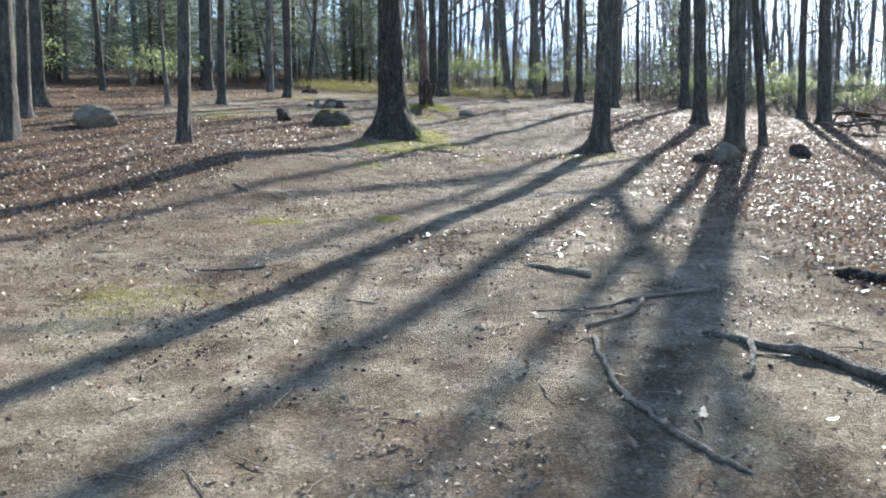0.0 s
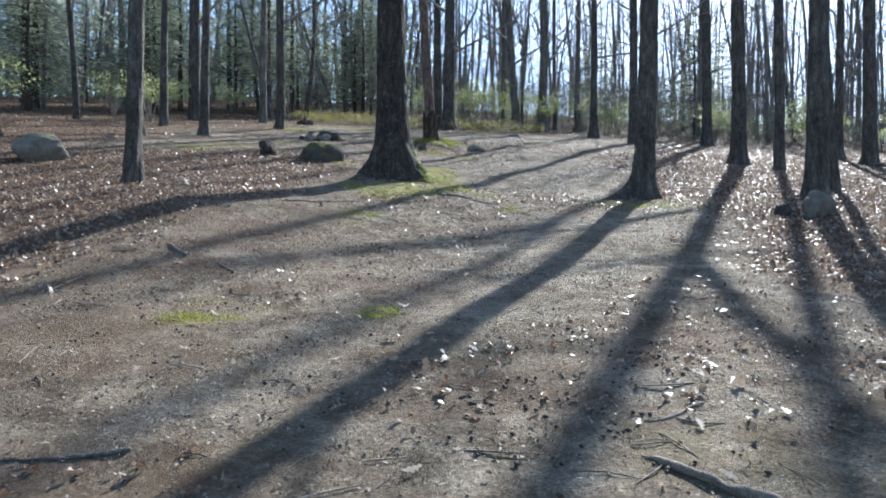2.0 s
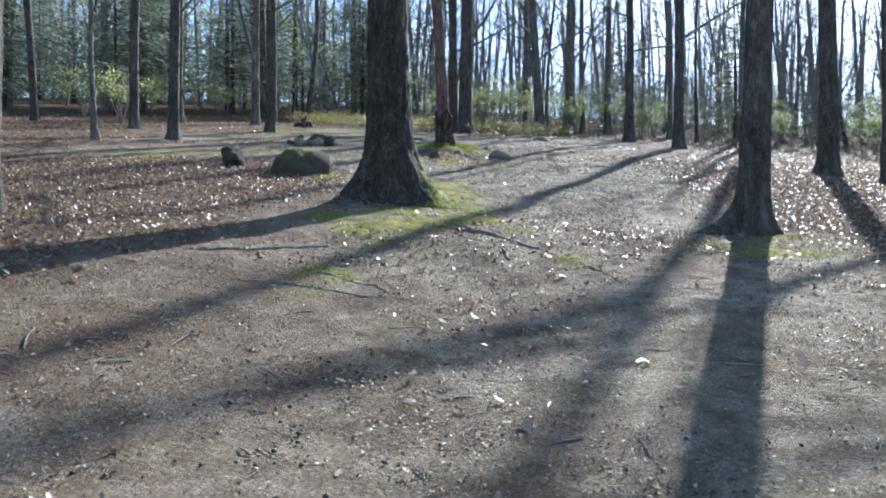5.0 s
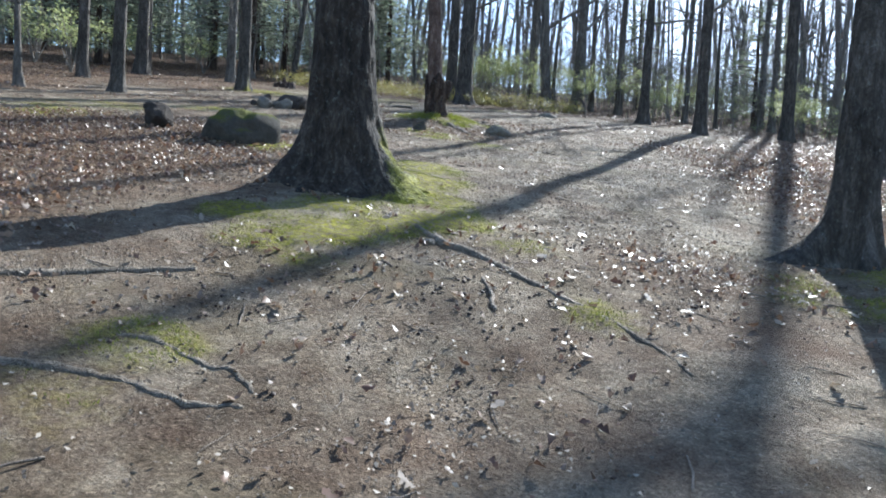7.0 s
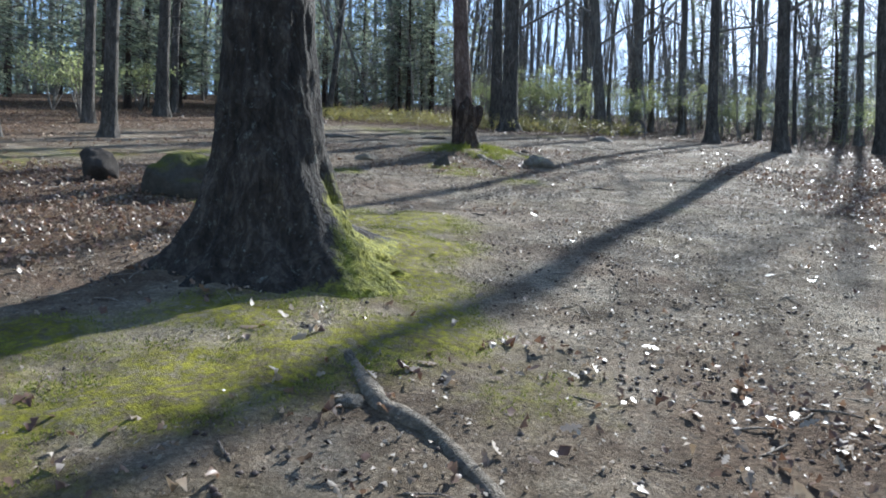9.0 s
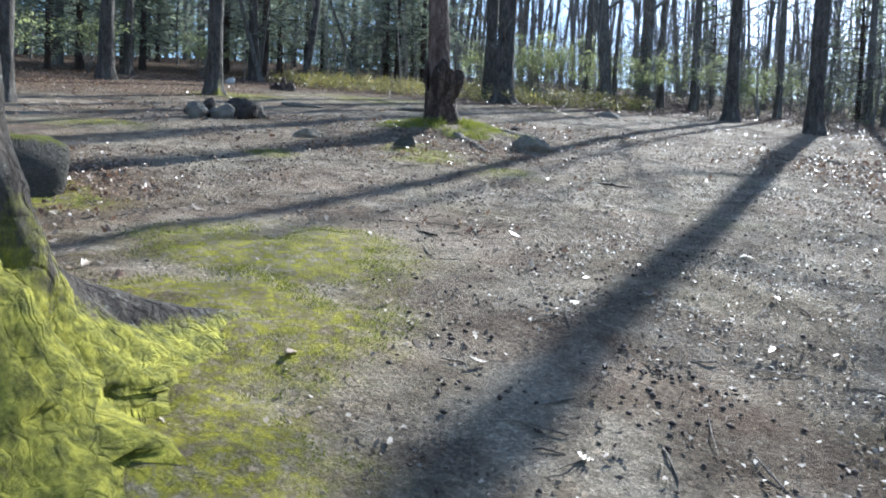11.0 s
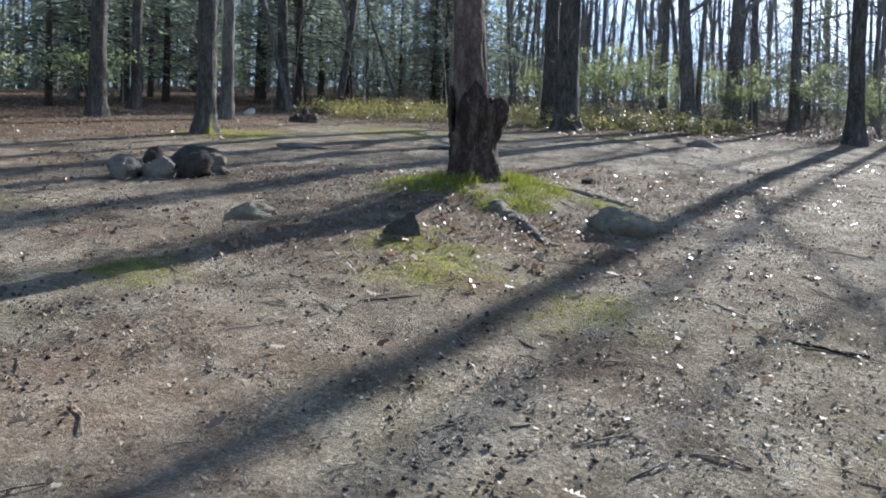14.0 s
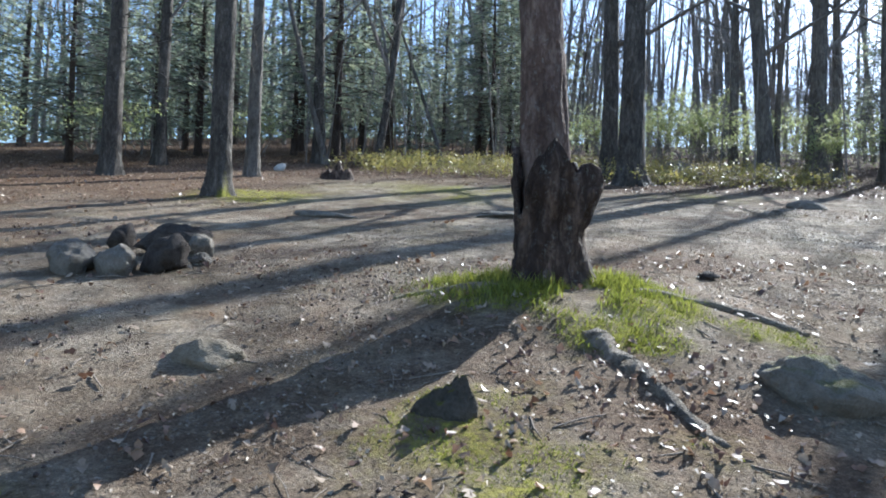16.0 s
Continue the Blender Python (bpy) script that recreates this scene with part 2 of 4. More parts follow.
def stone_material(name, dark, light, moss=0.0):
    m, nt, bsdf, co = begin(name, .95, .12)
    a = noise_node(nt, co, 7, 8, rough=.75)
    b = noise_node(nt, co, 60, 3)
    r = ramp(nt, [(.3, dark), (.7, light)])
    nt.links.new(math_node(nt, 'ADD', math_node(nt, 'MULTIPLY', a, .7), math_node(nt, 'MULTIPLY', b, .3)), r.inputs[0])
    col = r.outputs[0]
    if moss:
        geo = nt.nodes.new("ShaderNodeNewGeometry")
        sep = nt.nodes.new("ShaderNodeSeparateXYZ")
        nt.links.new(geo.outputs["Normal"], sep.inputs[0])
        f = math_node(nt, 'MULTIPLY', math_node(nt, 'SUBTRACT', math_node(nt, 'ADD', sep.outputs[2], noise_node(nt, co, 11, 7, rough=.8)), 1.3 - moss * .5), 3.0, True)
        col = mix(nt, f, col, (.11, .11, .022))
    nt.links.new(col, bsdf.inputs["Base Color"])
    bump(nt, bsdf, math_node(nt, 'ADD', a, math_node(nt, 'MULTIPLY', b, .3)), 1.0, .07)
    return m


def wood_material(name, dark, light):
    m, nt, bsdf, co = begin(name, .8, .25)
    a = noise_node(nt, co, 6, 6, (1, 12, 12), .65)
    r = ramp(nt, [(.3, dark), (.7, light)])
    nt.links.new(a, r.inputs[0])
    nt.links.new(r.outputs[0], bsdf.inputs["Base Color"])
    bump(nt, bsdf, a, .5, .01)
    return m


M_GROUND = ground_material()
M_OAK = bark_material("oak_bark", (.012, .01, .009), (.05, .041, .034), (.14, .118, .1), .55, .8, True, .2)
M_MIDBARK = bark_material("dark_grey_bark", (.024, .021, .018), (.085, .075, .066), (.2, .18, .16), .45, .9, True, .18)
M_GREYBARK = bark_material("grey_bark", (.05, .045, .04), (.15, .135, .12), (.27, .25, .225), .35)
M_PINEBARK = bark_material("conifer_bark", (.03, .022, .018), (.075, .055, .045), (.14, .11, .09), .1)
M_DEADWOOD = bark_material("weathered_wood", (.01, .007, .006), (.055, .038, .03), (.2, .145, .115), .6, .6, True, .45)
M_REDBARK = bark_material("reddish_flaky_bark", (.04, .026, .021), (.14, .095, .078), (.29, .225, .19), .55, .8, True, .4)
M_TWIG = bark_material("twig_bark", (.11, .1, .092), (.24, .22, .2), (.37, .345, .32), .2, 2.0, False)
M_STICK = bark_material("dry_stick", (.2, .165, .135), (.38, .32, .265), (.55, .49, .42), .1, 2.5, False, 1.6)
M_ROOT = bark_material("root_bark", (.1, .082, .065), (.22, .185, .145), (.37, .32, .255), .15, 1.6, True, 1.6)
M_LEAF = leafy_material("dead_oak_leaf", [(.07, .036, .022), (.15, .08, .05), (.27, .17, .105), (.19, .105, .065), (.29, .21, .135), (.36, .285, .205), (.13, .07, .045)], .25, .45, .4)
M_PALELEAF = leafy_material("pale_oak_leaf", [(.24, .165, .11), (.33, .26, .185), (.18, .11, .07), (.38, .31, .225)], .2, .45, .4)
M_CRUMB = leafy_material("leaf_crumbs", [(.08, .06, .042), (.15, .115, .084), (.24, .19, .14), (.12, .088, .064), (.4, .34, .26)], .1, .6, .25)
M_NUT = leafy_material("nut_husks", [(.03, .02, .016), (.07, .045, .035), (.1, .075, .06)], 0, .7, .3)
M_NEEDLE = leafy_material("hemlock_needles", [(.13, .16, .12), (.2, .235, .165), (.27, .3, .2), (.37, .39, .25)], .62, .5)
M_SPRING = leafy_material("spring_leaves", [(.22, .26, .1), (.32, .35, .15), (.42, .43, .2), (.27, .31, .12)], .55, .5)
M_LOWGREEN = leafy_material("low_shrub_leaves", [(.22, .2, .05), (.34, .3, .08), (.4, .32, .11), (.2, .2, .05)], .5, .5)
M_GRASS = leafy_material("moss_and_grass", [(.09, .11, .018), (.17, .185, .03), (.28, .285, .05), (.13, .15, .025)], .45, .6)
M_STONE = stone_material("grey_fieldstone", (.07, .06, .048), (.3, .265, .22))
M_STONEDARK = stone_material("dark_fieldstone", (.03, .024, .02), (.11, .092, .078))
M_STONEMOSS = stone_material("mossy_stone", (.035, .032, .026), (.14, .125, .105), .6)
M_STONEGREEN = stone_material("grey_stone_with_moss", (.1, .088, .07), (.34, .3, .245), .12)
M_STONETAN = stone_material("tan_stone", (.16, .125, .085), (.36, .3, .22))
M_STONEPALE = stone_material("pale_stone", (.4, .38, .34), (.72, .7, .66))
M_TABLE = wood_material("weathered_plank", (.1, .085, .07), (.26, .23, .2))

# ---- mesh building ----


class Build:
    """Collects vertices and faces of one mesh."""

    def __init__(self):
        self.v, self.f, self.moss = [], [], []

    def tube(self, pts, radii, seg=6, cap=True, wobble=0.0, seed=0):
        base = len(self.v)
        pts = [Vector(p) for p in pts]
        rng = random.Random(seed)
        side = None
        for i, (p, r) in enumerate(zip(pts, radii)):
            way = (pts[min(i + 1, len(pts) - 1)] - pts[max(i - 1, 0)]).normalized()
            if side is None:
                side = way.orthogonal().normalized()
            side = (side - way * side.dot(way)).normalized()
            up = way.cross(side)
            for k in range(seg):
                a = 2 * math.pi * k / seg
                q = r * (1 + wobble * (rng.random() - .5))
                self.v.append(tuple(p + side * (q * math.cos(a)) + up * (q * math.sin(a))))
        for i in range(len(pts) - 1):
            for k in range(seg):
                a, b = base + i * seg + k, base + i * seg + (k + 1) % seg
                self.f.append((a, b, b + seg, a + seg))
        if cap:
            self.f.append(tuple(base + (len(pts) - 1) * seg + k for k in range(seg)))
            self.f.append(tuple(base + k for k in reversed(range(seg))))

    def mesh(self, name, material, smooth=True):
        me = bpy.data.meshes.new(name)
        me.from_pydata(self.v, [], self.f)
        me.materials.append(material)
        if smooth:
            me.polygons.foreach_set("use_smooth", [True] * len(me.polygons))
        if self.moss:
            at = me.attributes.new("moss", 'FLOAT', 'POINT')
            at.data.foreach_set("value", self.moss)
        return me


def array_mesh(name, verts, faces, material, smooth=False):
    """A mesh from an (n, 3) array and an (m, k) array of indices."""
    me = bpy.data.meshes.new(name)
    k = faces.shape[1]
    me.vertices.add(len(verts))
    me.vertices.foreach_set("co", verts.astype(np.float32).ravel())
    me.loops.add(faces.size)
    me.loops.foreach_set("vertex_index", faces.astype(np.int32).ravel())
    me.polygons.add(len(faces))
    me.polygons.foreach_set("loop_start", np.arange(0, faces.size, k, dtype=np.int32))
    if smooth:
        me.polygons.foreach_set("use_smooth", np.ones(len(faces), bool))
    me.materials.append(material)
    me.update(calc_edges=True)
    return me


def thing(name, m, label, category, group="", kind=""):
    ob = new(name)
    ob.matrix_world = m
    ob.empty_display_size = .1
    return tagged(ob, label, category, group, kind)


def part(name, me, parent, label=""):
    ob = new(name, me)
    ob.parent = parent
    return tagged(ob, label)


def solo(name, me, m, label, category, group="", kind=""):
    ob = new(name, me)
    ob.matrix_world = m
    return tagged(ob, label, category, group, kind)


# ---- the ground: one sheet to the horizon ----


def spaced(lo, hi, fine, reach):
    mid = list(np.arange(lo, hi, fine))
    out, d = [], fine
    p = hi
    while p < reach:
        out.append(p)
        d = min(d * 1.13, 30)
        p += d
    before, d, p = [], fine, lo
    while p > -reach:
        d = min(d * 1.13, 30)
        p -= d
        before.append(p)
    return np.array(before[::-1] + mid + out)


def build_ground():
    xs, ys = spaced(-5.5, 6.0, .062, 420), spaced(1.2, 30.5, .062, 420)
    X, Y = np.meshgrid(xs, ys)
    Z = ground_z(X, Y)
    near = np.exp(-(np.maximum(0, np.abs(X - .2) - 6) + np.maximum(0, np.abs(Y - 15) - 16)) / 3)
    Z = Z + near * (.016 * (vnoise(X * 9, Y * 9, 5) - .5) + .010 * (vnoise(X * 16, Y * 16, 6) - .5))
    mo, li = moss_at(X, Y), litter_at(X, Y)
    # darker brown soil colour towards the left, y 5 to 17.5, mixed through litter
    left_brown = .7 * step(.3, -2.6, X + 1.6 * (vnoise(X * .8, Y * .8, 51) - .5)) * step(5, 8, Y) * step(17.5, 14.5, Y) * (.45 + .55 * vnoise(X * 2.5, Y * 2.5, 52))
    li = np.maximum(li, left_brown)
    Z = Z + .03 * mo * near * (.5 + vnoise(X * 5, Y * 5, 8) + .5 * vnoise(X * 12, Y * 12, 9))
    nx, ny = len(xs), len(ys)
    i = np.arange(nx * ny).reshape(ny, nx)
    faces = np.stack([i[:-1, :-1], i[:-1, 1:], i[1:, 1:], i[1:, :-1]], -1).reshape(-1, 4)
    me = array_mesh("ground", np.stack([X, Y, Z], -1).reshape(-1, 3), faces, M_GROUND, True)
    for nm, val in (("moss", mo), ("litter", li)):
        at = me.attributes.new(nm, 'FLOAT', 'POINT')
        at.data.foreach_set("value", val.ravel().astype(np.float32))
    solo("ground", me, SLOPE, "trodden brown forest soil with moss patches and leaf crumbs", "ground", kind="structure")


build_ground()

# ---- trees ----


def trunk_mesh(name, d, height, seed, material, seg=20, rings=26, flare=.5, lobes=5, lean=(0, 0), sweep=.12, relief=.02, moss=0.0, moss_way=0.0, lobe_list=None, top=.45, foot=(-.08, .225)):
    """A tapered trunk with root flare and furrowed relief; its middle line bends by lean and sweep."""
    rng = random.Random(seed)
    b = Build()
    if lobe_list is None:
        lobe_list = [(2 * math.pi * (k + .6 * rng.random()) / lobes, flare * d * rng.uniform(.5, 1.1), rng.uniform(.18, .34)) for k in range(lobes)]
    ph = [rng.uniform(0, 6.3) for _ in range(6)]
    zs = [-.35, -.2, -.1] + [height * ((k / (rings - 1)) ** 1.9) for k in range(rings)]
    for z in zs:
        zz = max(z, 0)
        u = zz / height
        cx = lean[0] * zz + sweep * math.sin(ph[0] + 2.6 * u) * u * 2
        cy = lean[1] * zz + sweep * math.sin(ph[1] + 2.2 * u) * u * 2
        r0 = d / 2 * (1 - (1 - top) * u) * (1 + .06 * math.exp(-zz / 1.0))
        for k in range(seg):
            a = 2 * math.pi * k / seg
            r = r0
            zl = max(z, -.2)
            for la, amp, hh in lobe_list:
                c = math.cos(a - la)
                if c > 0:
                    r += .85 * amp * math.exp(-zl / hh) * (.6 * c ** 24 + .4 * c ** 6)
                    r += .10 * amp * math.exp(-zz / (hh * 3.5)) * c ** 2
            n = noise.noise(Vector((math.cos(a) * d * 7, math.sin(a) * d * 7, z * 4.0 + seed)))
            n2 = noise.noise(Vector((math.cos(a) * d * 16, math.sin(a) * d * 16, z * 9.0 + seed * 3)))
            fl = abs(noise.noise(Vector((math.cos(a) * 2.6, math.sin(a) * 2.6, z * .9 + seed))))
            r += d * (fl - .22) * (.55 * math.exp(-zz / .4) + .06)
            r *= 1 + .035 * math.sin(2 * a + ph[2] + z * .4)
            r += relief * (n * 1.0 + n2 * .7)
            px, py = cx + r * math.cos(a), cy + r * math.sin(a)
            mv = moss * (math.exp(-zz / .14) * .45 + max(0.0, math.cos(a - moss_way)) ** 5 * math.exp(-(zz / .75) ** 2))
            if mv > .05 and seg > 40:
                k2 = 1 + .10 * mv * noise.noise(Vector((px * 9, py * 9, z * 7))) + .05 * mv * noise.noise(Vector((px * 22, py * 22, z * 20)))
                px, py = cx + (px - cx) * k2, cy + (py - cy) * k2
            b.v.append((px, py, z + (foot[0] * px + foot[1] * py) * math.exp(-(zz / .6) ** 2)))
            side = max(0.0, math.cos(a - moss_way)) ** 4
            b.moss.append(moss * (math.exp(-zz / .14) * .45 + side * math.exp(-(zz / .75) ** 2)))
    for i in range(len(zs) - 1):
        for k in range(seg):
            p, q = i * seg + k, i * seg + (k + 1) % seg
            b.f.append((p, q, q + seg, p + seg))
    n = len(zs) - 1
    b.f.append(tuple(n * seg + k for k in range(seg)))
    centre = lambda z: Vector((lean[0] * z + sweep * math.sin(ph[0] + 2.6 * z / height) * z / height * 2,
                               lean[1] * z + sweep * math.sin(ph[1] + 2.2 * z / height) * z / height * 2, z))
    return b.mesh(name, material), centre


def limb(b, rng, p, way, length, r, depth, seg, bend=.3):
    n = 5 if depth > 1 else (4 if depth == 1 else 3)
    pts, rad = [Vector(p)], [r]
    w = Vector(way).normalized()
    for i in range(n):
        w = (w + Vector((rng.uniform(-bend, bend), rng.uniform(-bend, bend), rng.uniform(-.3, .9) * bend))).normalized()
        pts.append(pts[-1] + w * (length / n))
        rad.append(r * (1 - .8 * (i + 1) / n))
    b.tube(pts, rad, seg, False)
    if depth > 0:
        for i in range(rng.randint(3, 4) if depth > 1 else rng.randint(2, 4)):
            k = rng.randint(1, n)
            side = Vector((rng.uniform(-1, 1), rng.uniform(-1, 1), rng.uniform(-.3, .9))).normalized()
            limb(b, rng, pts[k], (pts[k] - pts[k - 1]).normalized() * .8 + side, length * rng.uniform(.4, .62), max(rad[k] * .7, r * .22), depth - 1, max(3, seg - 2))


def crown_mesh(name, centre, d, height, seed, material, low=5.0, limbs=11, spread=.3, extra=(), dead=0):
    """Bare limbs and twigs from the height low upwards. extra: (height, direction, length, thickness) of chosen limbs; dead: small dry stubs lower down."""
    rng = random.Random(seed + 77)
    b = Build()
    for k in range(limbs):
        z = low + (height - low) * (k + rng.random() * .8) / limbs
        a = 2.4 * k + rng.uniform(-.5, .5)
        ln = (height - z) * spread + rng.uniform(1.2, 2.2)
        limb(b, rng, centre(z), (math.cos(a), math.sin(a), rng.uniform(.25, .9)), ln, d * .17 * (1.15 - z / height), 2, 5)
    for z, way, ln, r in extra:
        limb(b, rng, centre(z), way, ln, r, 2, 8, .1)
    for k in range(dead):
        a, z = rng.uniform(0, 6.3), rng.uniform(1.8, low)
        limb(b, rng, centre(z), (math.cos(a), math.sin(a), rng.uniform(-.2, .5)), rng.uniform(.5, 1.8), .018, 1, 4)
    return b.mesh(name, material)


def tree(x, y, d, height, seed, label, material=None, rz=0, low=5.5, limbs=11, extra=(), dead=0, **kw):
    material = material or M_MIDBARK
    ob = thing("oak_tree", on(x, y, rz), label, "tree", "bare trees of the wood")
    me, centre = trunk_mesh("trunk", d, height, seed, material, **kw)
    part("trunk", me, ob)
    part("crown", crown_mesh("crown", centre, d, height, seed, M_TWIG, low, limbs, .3, extra, dead), ob, "bare grey limbs and twigs")
    return ob


# the great tree with mossy roots
BIG_LOBES = [(-.25, .66, .30), (-.85, .36, .3), (-1.4, .26, .26), (-1.95, .26, .22), (-2.55, .22, .3), (3.25, .27, .33), (2.5, .4, .25), (1.5, .4, .25), (.35, .35, .3), (.85, .72, .2)]
tree(-1.5, 18.05, .62, 21, 5, "great dark-barked tree with flaring roots, bright moss on one side", M_OAK, seg=96, rings=150, relief=.022, moss=1.0, moss_way=.05,
     lobe_list=BIG_LOBES, lean=(.012, .0), low=6.5, limbs=13)
tree(3.75, 17.2, .37, 20, 8, "dark tree with a swollen foot and moss beside it", seg=64, rings=90, relief=.016, moss=.3, moss_way=-.6,
     lobe_list=[(3.3, .55, .28), (-1.5, .35, .22), (-.4, .25, .2), (1.3, .3, .2), (2.4, .3, .3)], lean=(.02, .01), low=6)
fork = tree(9.25, 26.3, .45, 21, 13, "large forked tree on a mossy foot", seg=32, rings=40, moss=.4, moss_way=-1, lean=(.005, 0), low=9.5,
            extra=[(8.5, (1.05, -.46, 2.6), 8.5, .145), (8.6, (-1.08, .46, .8), 3.2, .07), (6.5, (-3.36, 1.45, 2.4), 5.2, .075)])
tree(6.25, 15.35, .36, 20, 17, "tall dark tree with boulders at its foot", seg=48, rings=70, relief=.014, moss=.15, lean=(.012, 0), low=7, flare=.35)
tree(8.1, 18.2, .2, 12, 19, "thin crooked tree standing in dead leaves", sweep=.4, low=4, limbs=8, flare=.4, lean=(.03, 0))
tree(-5.75, 15.05, .27, 19, 23, "straight slim tree among fallen leaves", seg=48, rings=70, relief=.01, lean=(.03, 0), low=6.5, flare=.3)
tree(-10.1, 15.8, .45, 20, 29, "dark upright tree among fallen leaves", low=7, lean=(.02, 0))
tree(-12.0, 19.7, .32, 18, 31, "dark tree with a pale strip of bark", low=6)
tree(-13.4, 22.8, .38, 19, 37, "dark upright tree at the wood's edge", low=6)
tree(-9.25, 28.4, .31, 19, 41, "slim dark tree at the edge of the clearing", M_MIDBARK, low=6, lean=(.01, 0))
tree(-8.0, 34.6, .39, 21, 43, "stout dark tree with a mossy foot", seg=32, rings=50, moss=.7, moss_way=-.6, lean=(-.012, 0), low=4, flare=.45, dead=7)
tree(-10.1, 39.3, .34, 20, 47, "stout grey tree behind the clearing", M_GREYBARK, low=4, seg=28, rings=40, lean=(.012, 0), dead=7)
tree(-12.9, 37.4, .44, 21, 53, "broad dark tree at the edge of the wood", low=4, flare=.35, dead=7)
tree(-.58, 43.2, .66, 21, 59, "broad dark tree with a flaring foot", seg=32, rings=50, low=4, lean=(.03, 0), flare=.45, dead=7)
tree(-1.25, 45.6, .5, 20, 61, "dark tree close behind a broader one", low=4, dead=7)
tree(8.5, 37.4, .42, 20, 67, "dark straight tree on the clearing's rim", low=4, flare=.35, dead=7)
tree(7.6, 42.7, .4, 20, 71, "dark straight tree on the clearing's rim", low=4, lean=(.01, 0), dead=7)
tree(9.75, 24.5, .3, 17, 73, "slim dark tree among leaves", low=6)
# limb at 15.4 m is unseen, added and thickened to cast a shadow band
tree(13.5, 41.4, .52, 20, 79, "dark tree on the clearing's rim", low=8, limbs=6, extra=[(15.4, (-2.5, .2, 2.0), 3.8, .22), (7.6, (-.9, .35, 3.1), 6, .11), (7.6, (.5, -.1, 3.0), 5, .09)])
tree(3.75, 47.9, .5, 20, 83, "leaning grey tree with few low branches", M_GREYBARK, lean=(-.07, 0), low=4, dead=7)
tree(5.55, 49.8, .6, 20, 89, "broad grey tree behind green shrubs", M_GREYBARK, lean=(.03, 0), low=4, dead=7)
tree(3.1, 51.5, .32, 18, 97, "slim grey tree behind green shrubs", M_GREYBARK, low=4, dead=7)
tree(6.6, 51.2, .3, 18, 101, "grey tree behind green shrubs", M_GREYBARK, low=4, dead=7)
tree(8.1, 51.0, .38, 17, 103, "slim grey tree beyond the clearing", M_GREYBARK, low=4, dead=7)
tree(16.0, 30.5, .5, 20, 109, "dark tree beside a picnic table", low=7)
tree(17.2, 35.0, .36, 18, 113, "slim tree beyond a picnic table", low=4, dead=7)
tree(-12.3, 32.2, .3, 19, 127, "dark tree in the shady wood", low=7)
tree(-12.0, 47.3, .42, 19, 137, "dark tree in front of conifers", lean=(-.04, 0), low=4, dead=7)
tree(-11.6, 47.0, .22, 14, 139, "thin leaning tree with pale bark", M_GREYBARK, lean=(-.28, 0), low=4, limbs=8, dead=7)
tree(-10.8, 26.8, .15, 11, 157, "thin curved sapling with pale bark among leaves", M_GREYBARK, sweep=.5, low=4, limbs=8, dead=8)
tree(12.1, 46.4, .17, 13, 163, "thin dark tree on the clearing's rim", low=4, limbs=8, dead=8)
tree(11.7, 50.3, .28, 17, 167, "slim grey tree on the clearing's rim", M_GREYBARK, low=4, dead=7)
tree(16.9, 51.3, .36, 18, 173, "slim grey tree beyond the clearing", M_GREYBARK, low=4, dead=7)
tree(18.1, 56.0, .42, 18, 179, "grey tree beyond the clearing", M_GREYBARK, low=4, dead=7)
tree(-14.6, 41.5, .34, 18, 149, "dark slim tree in the wood", low=4, dead=7)
tree(-8.5, 52.0, .16, 11, 151, "thin bent sapling with pale bark", M_GREYBARK, lean=(-.25, 0), sweep=.6, low=4, limbs=7, dead=7)


def variants(count, first, kinds):
    out = []
    for k in range(count):
        mat, d, h, low, dead = kinds[k % len(kinds)]
        rng = random.Random(first + k)
        ob = tree(0, -60 - 6 * k, d, h, first + k, "bare tree deep in the wood", mat, low=low, limbs=8, dead=dead, seg=10, rings=13, foot=(0, 0),
                  lean=(rng.uniform(-.09, .09), rng.uniform(-.06, .06)), sweep=rng.uniform(.4, .9), flare=.3,
                  extra=[(rng.uniform(3, 6.5), (rng.uniform(-1, 1), rng.uniform(-1, 1), 2.0), h * .42, d * .26) for _ in range(3)])
        out.append(ob)
    return out


WOOD = variants(9, 200, [(M_MIDBARK, .3, 18, 3.5, 9), (M_GREYBARK, .2, 16, 3, 9), (M_MIDBARK, .15, 13, 2.5, 9), (M_GREYBARK, .33, 19, 4, 9), (M_TWIG, .1, 10, 1.8, 9)])


def wood_places(count, seed):
    rng = random.Random(seed)
    got = []
    tries = 0
    while len(got) < count and tries < 20000:
        tries += 1
        x, y = rng.uniform(-48, 62), rng.uniform(-25, 86)
        if -11 < x < 19 and y < 44 or (-15.5 < x < 12 and 10 < y < 44) or (y < 8 and abs(x) < 16):
            continue
        if 16 < x < 32 and y < 40 and rng.random() < .55:
            continue
        if y < -4:
            continue
        if abs(x) > 1.05 * max(y, 6) + 6 and rng.random() < .6:
            continue
        if -14 < .919 * x - .396 * y < 4 and 4 < x and y < 56:
            continue
        if x < -8 and y > 40 and rng.random() < .35:
            continue
        if any((x - a) ** 2 + (y - b) ** 2 < 5.5 for a, b in got):
            continue
        got.append((x, y))
    return got


for k, (x, y) in enumerate(wood_places(165, 7)):
    src = WOOD[k % len(WOOD)]
    s = .8 + .4 * ((k * 37) % 10) / 10
    ob = copy_thing(src, on(x, y, (k * 77) % 360))
    ob.scale = (s, s, s)


